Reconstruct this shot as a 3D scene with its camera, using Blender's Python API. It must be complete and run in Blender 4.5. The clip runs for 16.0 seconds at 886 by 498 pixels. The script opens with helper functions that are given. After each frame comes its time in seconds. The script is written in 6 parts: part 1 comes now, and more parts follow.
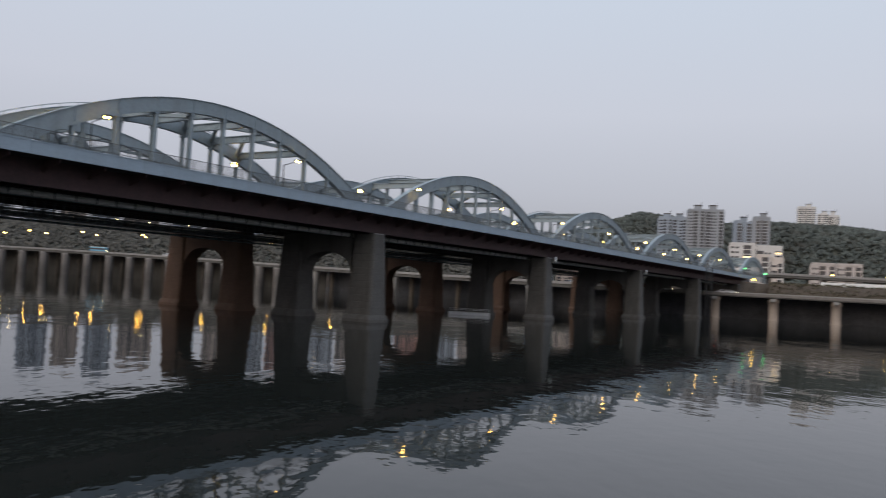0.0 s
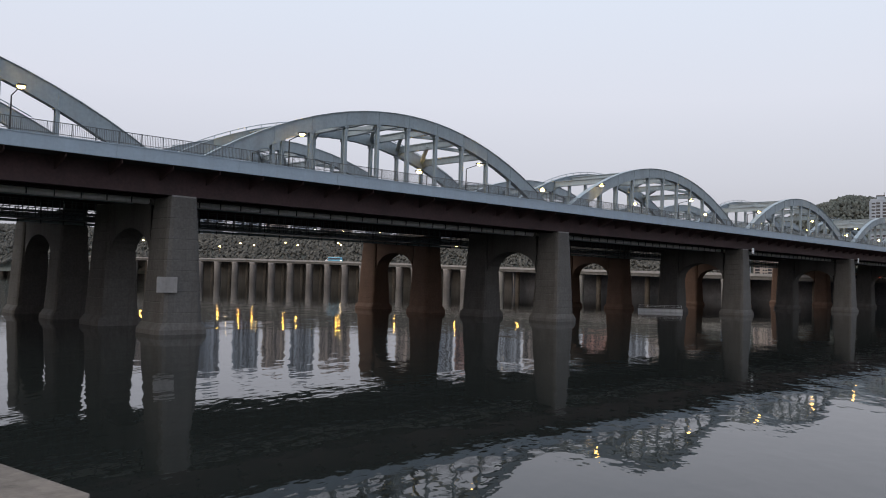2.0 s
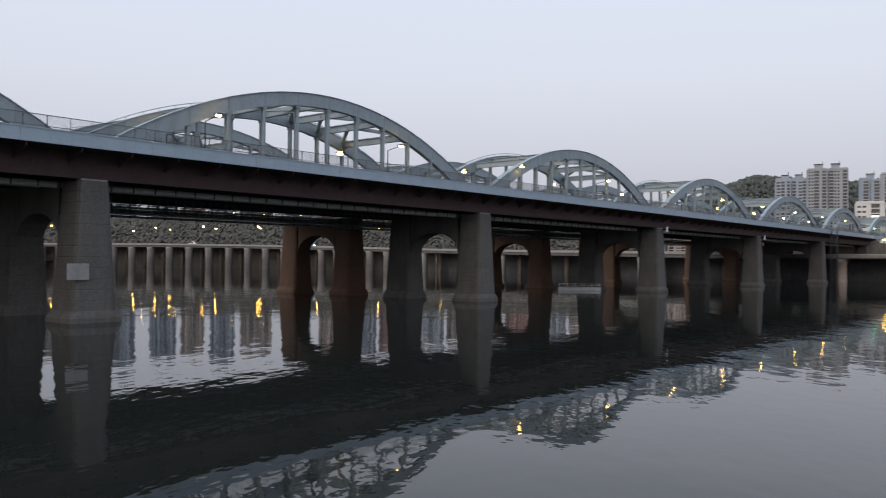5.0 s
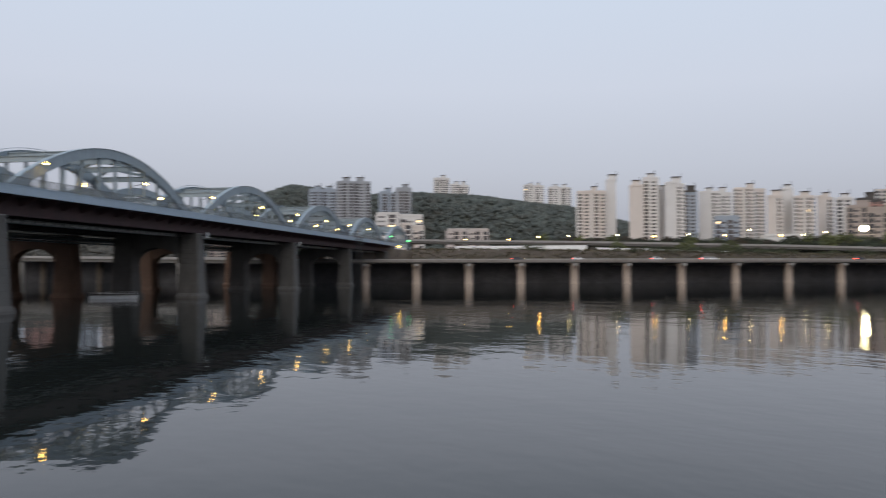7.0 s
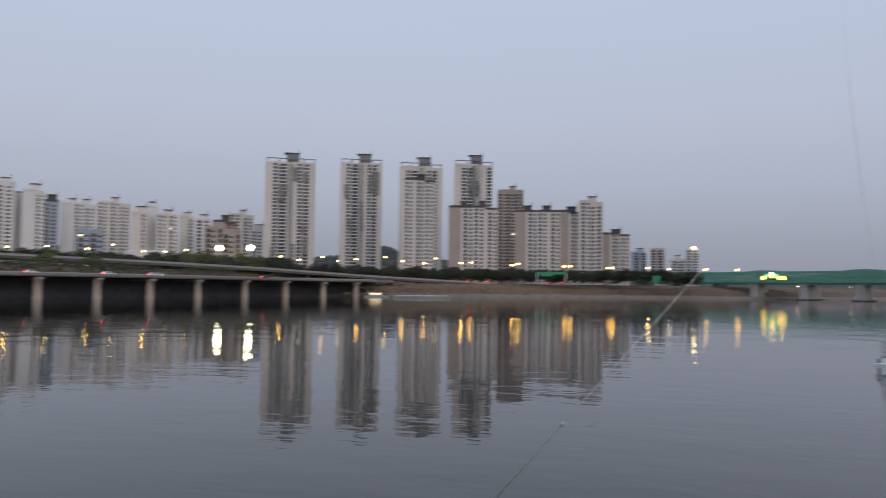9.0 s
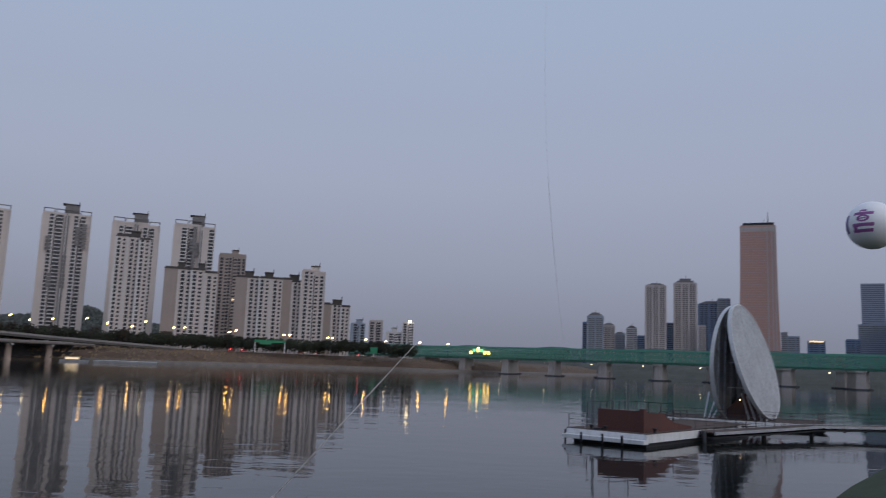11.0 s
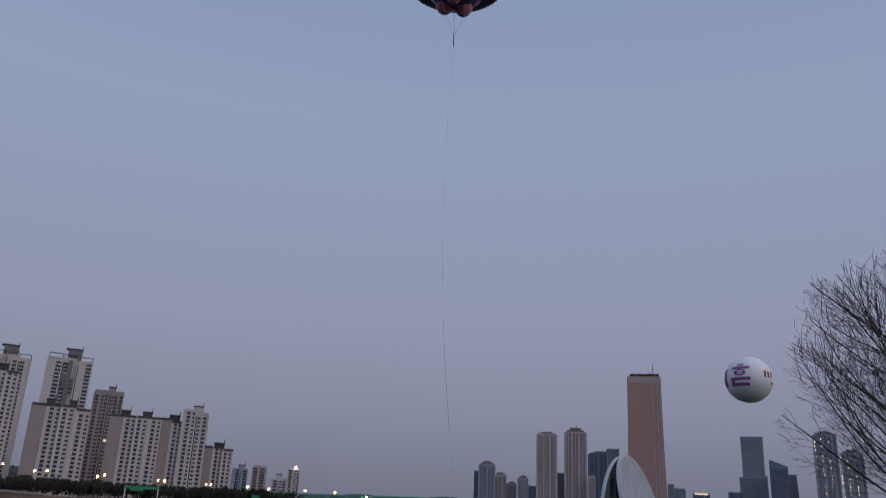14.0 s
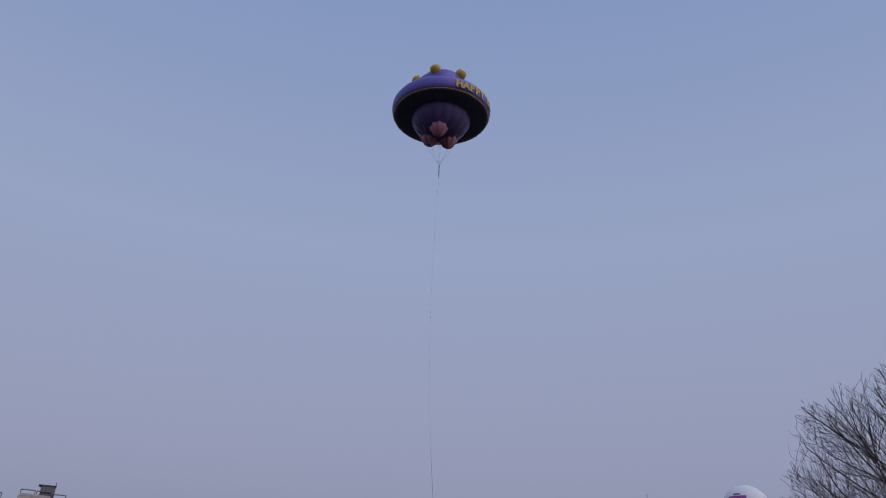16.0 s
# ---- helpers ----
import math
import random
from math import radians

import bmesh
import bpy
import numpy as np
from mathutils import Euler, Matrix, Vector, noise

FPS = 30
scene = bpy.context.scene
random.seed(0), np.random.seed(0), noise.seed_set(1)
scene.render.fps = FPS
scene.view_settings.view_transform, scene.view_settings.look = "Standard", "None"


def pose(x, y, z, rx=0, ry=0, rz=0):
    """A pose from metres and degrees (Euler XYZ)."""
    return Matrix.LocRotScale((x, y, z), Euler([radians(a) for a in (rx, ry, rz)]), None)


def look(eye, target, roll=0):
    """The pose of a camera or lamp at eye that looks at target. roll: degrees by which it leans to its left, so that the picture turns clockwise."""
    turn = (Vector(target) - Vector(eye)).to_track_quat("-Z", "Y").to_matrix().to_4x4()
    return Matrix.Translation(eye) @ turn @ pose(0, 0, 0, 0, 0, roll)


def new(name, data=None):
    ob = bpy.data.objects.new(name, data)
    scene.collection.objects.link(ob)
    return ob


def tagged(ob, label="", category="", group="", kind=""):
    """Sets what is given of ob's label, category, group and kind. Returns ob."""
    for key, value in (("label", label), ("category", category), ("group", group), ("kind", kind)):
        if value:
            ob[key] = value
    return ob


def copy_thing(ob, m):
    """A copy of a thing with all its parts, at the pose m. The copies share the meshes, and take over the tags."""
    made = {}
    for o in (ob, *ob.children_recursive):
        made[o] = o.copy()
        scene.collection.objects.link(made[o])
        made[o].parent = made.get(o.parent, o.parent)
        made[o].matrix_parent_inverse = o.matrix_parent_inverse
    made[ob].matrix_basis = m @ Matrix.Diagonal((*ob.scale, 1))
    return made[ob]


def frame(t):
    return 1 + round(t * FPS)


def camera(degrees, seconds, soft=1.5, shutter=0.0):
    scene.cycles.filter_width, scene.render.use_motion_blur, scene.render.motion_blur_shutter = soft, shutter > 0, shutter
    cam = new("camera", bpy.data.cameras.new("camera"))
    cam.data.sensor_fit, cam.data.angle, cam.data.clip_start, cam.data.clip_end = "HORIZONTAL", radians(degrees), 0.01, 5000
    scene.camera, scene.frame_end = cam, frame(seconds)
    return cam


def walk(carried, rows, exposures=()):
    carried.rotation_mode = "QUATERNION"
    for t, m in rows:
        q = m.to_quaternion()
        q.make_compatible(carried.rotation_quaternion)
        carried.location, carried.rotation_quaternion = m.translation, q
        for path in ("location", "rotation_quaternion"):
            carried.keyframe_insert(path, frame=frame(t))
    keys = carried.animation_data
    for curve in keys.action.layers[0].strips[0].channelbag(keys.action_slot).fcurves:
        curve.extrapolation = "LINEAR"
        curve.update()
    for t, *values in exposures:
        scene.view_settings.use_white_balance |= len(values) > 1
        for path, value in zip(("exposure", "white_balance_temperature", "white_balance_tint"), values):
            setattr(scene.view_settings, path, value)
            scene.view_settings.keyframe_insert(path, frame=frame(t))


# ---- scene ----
EYE_Z = 6.2          # the eye over the water
cam = camera(57.66, 16.0, 1.0, 0.5)


def aim(yaw, pitch, roll):
    """The camera's pose: yaw clockwise from +y, pitch up, roll to its right side up, in degrees."""
    return pose(0, 0, EYE_Z, 90 + pitch, 0, -yaw) @ pose(0, 0, 0, 0, 0, roll)


PATH = [
    (0.0, -0., 2.642, 3.169),
    (0.5, -5.694, 2.453, 2.55),
    (1.0, -10.215, 2.376, 2.198),
    (1.5, -12.574, 2.207, 1.626),
    (2.0, -13.062, 2.088, 1.368),
    (2.5, -12.577, 1.832, 1.135),
    (3.0, -12.091, 1.62, 0.839),
    (3.2, -12.001, 1.586, 0.73),
    (5.3, -5.621, 0.83, 0.521),
    (5.5, -3.878, 0.895, 0.526),
    (6.0, 4.984, 1.116, 0.302),
    (6.5, 15.896, 1.259, 0.04),
    (7.0, 24.337, 1.393, -0.128),
    (7.5, 34.763, 1.649, -0.182),
    (8.0, 46.697, 1.912, 0.24),
    (8.5, 58.14, 2.006, 0.639),
    (9.0, 67.518, 2.691, 0.691),
    (9.5, 75.229, 3.363, 1.064),
    (10.0, 79.575, 5.267, 1.933),
    (10.2, 81.116, 5.848, 2.152),
    (12.3, 93.552, 11.691, 1.472),
    (12.5, 93.791, 12.39, 1.762),
    (13.0, 93.944, 13.433, 2.537),
    (13.5, 94.023, 15.931, 2.767),
    (14.0, 94.146, 18.526, 2.681),
    (14.5, 94.218, 21.578, 2.563),
    (15.0, 94.393, 24.012, 2.393),
    (15.5, 94.213, 26.338, 2.357),
    (16.0, 94.789, 27.544, 1.961),
]
walk(cam, [(t, aim(a, b, c)) for t, a, b, c in PATH],
     exposures=[(0.0, 0.62, 7500, 3), (1.0, 0.82, 7700, 4), (3.0, 0.94, 7600, 4), (5.5, 0.88, 7500, 3), (7.0, 0.72, 7250, 2), (8.5, 0.62, 6950, 2),
                (9.0, 0.42, 6850, 3), (10.0, 0.04, 6500, 5), (12.5, -0.08, 6500, 9), (13.5, -0.28, 6420, 11), (14.5, -0.42, 6300, 13), (15.0, -0.42, 6280, 13), (16.0, -0.27, 6230, 15)])

# ---- sky and light ----
SUN_AZ = 215.0       # the glow of the low sun, behind the eye
world = bpy.data.worlds.new("dusk_sky")
scene.world = world
world.use_nodes = True


def build_sky():
    nt = world.node_tree
    nt.nodes.clear()
    out = nt.nodes.new("ShaderNodeOutputWorld")
    bg = nt.nodes.new("ShaderNodeBackground")
    sky = nt.nodes.new("ShaderNodeTexSky")
    sky.sky_type = "NISHITA"
    sky.sun_disc = False
    sky.sun_elevation = radians(3)
    sky.sun_rotation = radians(SUN_AZ)
    sky.dust_density = 3.0
    dim = nt.nodes.new("ShaderNodeVectorMath")
    dim.operation = "SCALE"
    dim.inputs["Scale"].default_value = 0.10
    tc = nt.nodes.new("ShaderNodeTexCoord")
    sep = nt.nodes.new("ShaderNodeSeparateXYZ")
    ramp = nt.nodes.new("ShaderNodeValToRGB")
    el = ramp.color_ramp.elements
    el[0].position, el[0].color = 0.0, (0.235, 0.250, 0.335, 1)
    el[1].position, el[1].color = 1.0, (0.33, 0.43, 0.66, 1)
    for p, c in ((0.035, (0.255, 0.272, 0.365, 1)), (0.12, (0.335, 0.36, 0.49, 1)), (0.215, (0.395, 0.428, 0.58, 1)), (0.46, (0.41, 0.49, 0.68, 1)), (0.70, (0.31, 0.415, 0.66, 1))):
        e = el.new(p)
        e.color = c
    mix = nt.nodes.new("ShaderNodeMix")
    mix.data_type = "RGBA"
    mix.inputs["Factor"].default_value = 0.88
    L = nt.links.new
    L(tc.outputs["Generated"], sep.inputs[0])
    L(sep.outputs["Z"], ramp.inputs[0])
    L(sky.outputs[0], dim.inputs[0])
    L(dim.outputs[0], mix.inputs["A"])
    L(ramp.outputs[0], mix.inputs["B"])
    L(mix.outputs["Result"], bg.inputs["Color"])
    bg.inputs["Strength"].default_value = 1.0
    L(bg.outputs[0], out.inputs["Surface"])


build_sky()
sun = new("sun", bpy.data.lights.new("sun", "SUN"))
sun.data.energy, sun.data.angle, sun.data.color = 1.02, radians(75), (1.0, 0.92, 0.88)
sun.matrix_world = look((0, 0, 0), (-math.sin(radians(SUN_AZ)) * 5, -math.cos(radians(SUN_AZ)) * 5, -4.4))

# ---- materials ----


def mat(name, color, rough=0.7, metal=0.0, var=0.25, scale=1.0, dirt=0.0, dirt_col=(0.05, 0.04, 0.03), bump=0.15, streak=0.0, per_object=0.0, island=0.0):
    """A worn surface: two scales of mottling, stains, vertical streaks and fine relief, in metres."""
    m = bpy.data.materials.new(name)
    m.use_nodes = True
    nt = m.node_tree
    b = nt.nodes["Principled BSDF"]
    L = nt.links.new
    b.inputs["Roughness"].default_value = rough
    b.inputs["Metallic"].default_value = metal
    tc = nt.nodes.new("ShaderNodeTexCoord")
    n1 = nt.nodes.new("ShaderNodeTexNoise")
    n1.inputs["Scale"].default_value = 0.35 * scale
    n1.inputs["Detail"].default_value = 6
    n1.inputs["Roughness"].default_value = 0.65
    n2 = nt.nodes.new("ShaderNodeTexNoise")
    n2.inputs["Scale"].default_value = 6.0 * scale
    n2.inputs["Detail"].default_value = 4
    L(tc.outputs["Object"], n1.inputs["Vector"])
    L(tc.outputs["Object"], n2.inputs["Vector"])
    add = nt.nodes.new("ShaderNodeMath")
    add.operation = "ADD"
    L(n1.outputs["Fac"], add.inputs[0])
    L(n2.outputs["Fac"], add.inputs[1])
    mr = nt.nodes.new("ShaderNodeMapRange")
    mr.inputs["From Min"].default_value, mr.inputs["From Max"].default_value = 0.7, 1.3
    mr.inputs["To Min"].default_value, mr.inputs["To Max"].default_value = 1 - var, 1 + var
    L(add.outputs[0], mr.inputs["Value"])
    mul = nt.nodes.new("ShaderNodeVectorMath")
    mul.operation = "SCALE"
    mul.inputs[0].default_value = color[:3]
    L(mr.outputs[0], mul.inputs["Scale"])
    last = mul.outputs[0]
    if per_object:
        oi = nt.nodes.new("ShaderNodeObjectInfo")
        mo = nt.nodes.new("ShaderNodeMapRange")
        mo.inputs["To Min"].default_value, mo.inputs["To Max"].default_value = 1 - per_object, 1 + per_object
        L(oi.outputs["Random"], mo.inputs["Value"])
        m2 = nt.nodes.new("ShaderNodeVectorMath")
        m2.operation = "SCALE"
        L(last, m2.inputs[0])
        L(mo.outputs[0], m2.inputs["Scale"])
        last = m2.outputs[0]
    if island:
        ge = nt.nodes.new("ShaderNodeNewGeometry")
        mi = nt.nodes.new("ShaderNodeMapRange")
        mi.inputs["To Min"].default_value, mi.inputs["To Max"].default_value = 1 - island, 1 + island
        L(ge.outputs["Random Per Island"], mi.inputs["Value"])
        m4 = nt.nodes.new("ShaderNodeVectorMath")
        m4.operation = "SCALE"
        L(last, m4.inputs[0])
        L(mi.outputs[0], m4.inputs["Scale"])
        last = m4.outputs[0]
    if dirt or streak:
        mp = nt.nodes.new("ShaderNodeMapping")
        mp.inputs["Scale"].default_value = (1.3 * scale, 1.3 * scale, (0.10 if streak else 1.0) * scale)
        n3 = nt.nodes.new("ShaderNodeTexNoise")
        n3.inputs["Scale"].default_value = 1.0
        n3.inputs["Detail"].default_value = 8
        n3.inputs["Roughness"].default_value = 0.7
        L(tc.outputs["Object"], mp.inputs["Vector"])
        L(mp.outputs[0], n3.inputs["Vector"])
        m3 = nt.nodes.new("ShaderNodeMapRange")
        m3.inputs["From Min"].default_value, m3.inputs["From Max"].default_value = 0.47, 0.68
        m3.inputs["To Min"].default_value, m3.inputs["To Max"].default_value = 0.0, max(dirt, streak)
        L(n3.outputs["Fac"], m3.inputs["Value"])
        mx = nt.nodes.new("ShaderNodeMix")
        mx.data_type = "RGBA"
        L(m3.outputs[0], mx.inputs["Factor"])
        L(last, mx.inputs["A"])
        mx.inputs["B"].default_value = (*dirt_col, 1)
        last = mx.outputs["Result"]
    L(last, b.inputs["Base Color"])
    if bump:
        bp = nt.nodes.new("ShaderNodeBump")
        bp.inputs["Strength"].default_value = bump
        bp.inputs["Distance"].default_value = 0.05
        L(n2.outputs["Fac"], bp.inputs["Height"])
        L(bp.outputs[0], b.inputs["Normal"])
    return m


def glow(name, color, strength):
    m = bpy.data.materials.new(name)
    m.use_nodes = True
    b = m.node_tree.nodes["Principled BSDF"]
    b.inputs["Base Color"].default_value = (*color, 1)
    b.inputs["Emission Color"].default_value = (*color, 1)
    b.inputs["Emission Strength"].default_value = strength
    return m


def glass(name, color, rough=0.08, var=0.3):
    m = mat(name, color, rough, 0.0, var, 0.5, bump=0.02)
    m.node_tree.nodes["Principled BSDF"].inputs["Specular IOR Level"].default_value = 0.7
    return m


def water_material():
    m = bpy.data.materials.new("river_water")
    m.use_nodes = True
    nt = m.node_tree
    b = nt.nodes["Principled BSDF"]
    L = nt.links.new
    b.inputs["Base Color"].default_value = (0.013, 0.015, 0.014, 1)
    b.inputs["Roughness"].default_value = 0.02
    b.inputs["IOR"].default_value = 1.27
    tc = nt.nodes.new("ShaderNodeTexCoord")
    last = None
    for sc, dist, rot in ((0.13, 0.052, 20), (0.5, 0.021, -15), (1.7, 0.0075, 35)):
        mp = nt.nodes.new("ShaderNodeMapping")
        mp.inputs["Rotation"].default_value = (0, 0, radians(rot))
        mp.inputs["Scale"].default_value = (sc, sc * 0.55, sc)
        n = nt.nodes.new("ShaderNodeTexNoise")
        n.inputs["Scale"].default_value = 1.0
        n.inputs["Detail"].default_value = 2
        n.inputs["Roughness"].default_value = 0.4
        L(tc.outputs["Object"], mp.inputs["Vector"])
        L(mp.outputs[0], n.inputs["Vector"])
        bp = nt.nodes.new("ShaderNodeBump")
        bp.inputs["Strength"].default_value = 1.0
        bp.inputs["Distance"].default_value = dist
        L(n.outputs["Fac"], bp.inputs["Height"])
        if last:
            L(last, bp.inputs["Normal"])
        last = bp.outputs[0]
    L(last, b.inputs["Normal"])
    return m


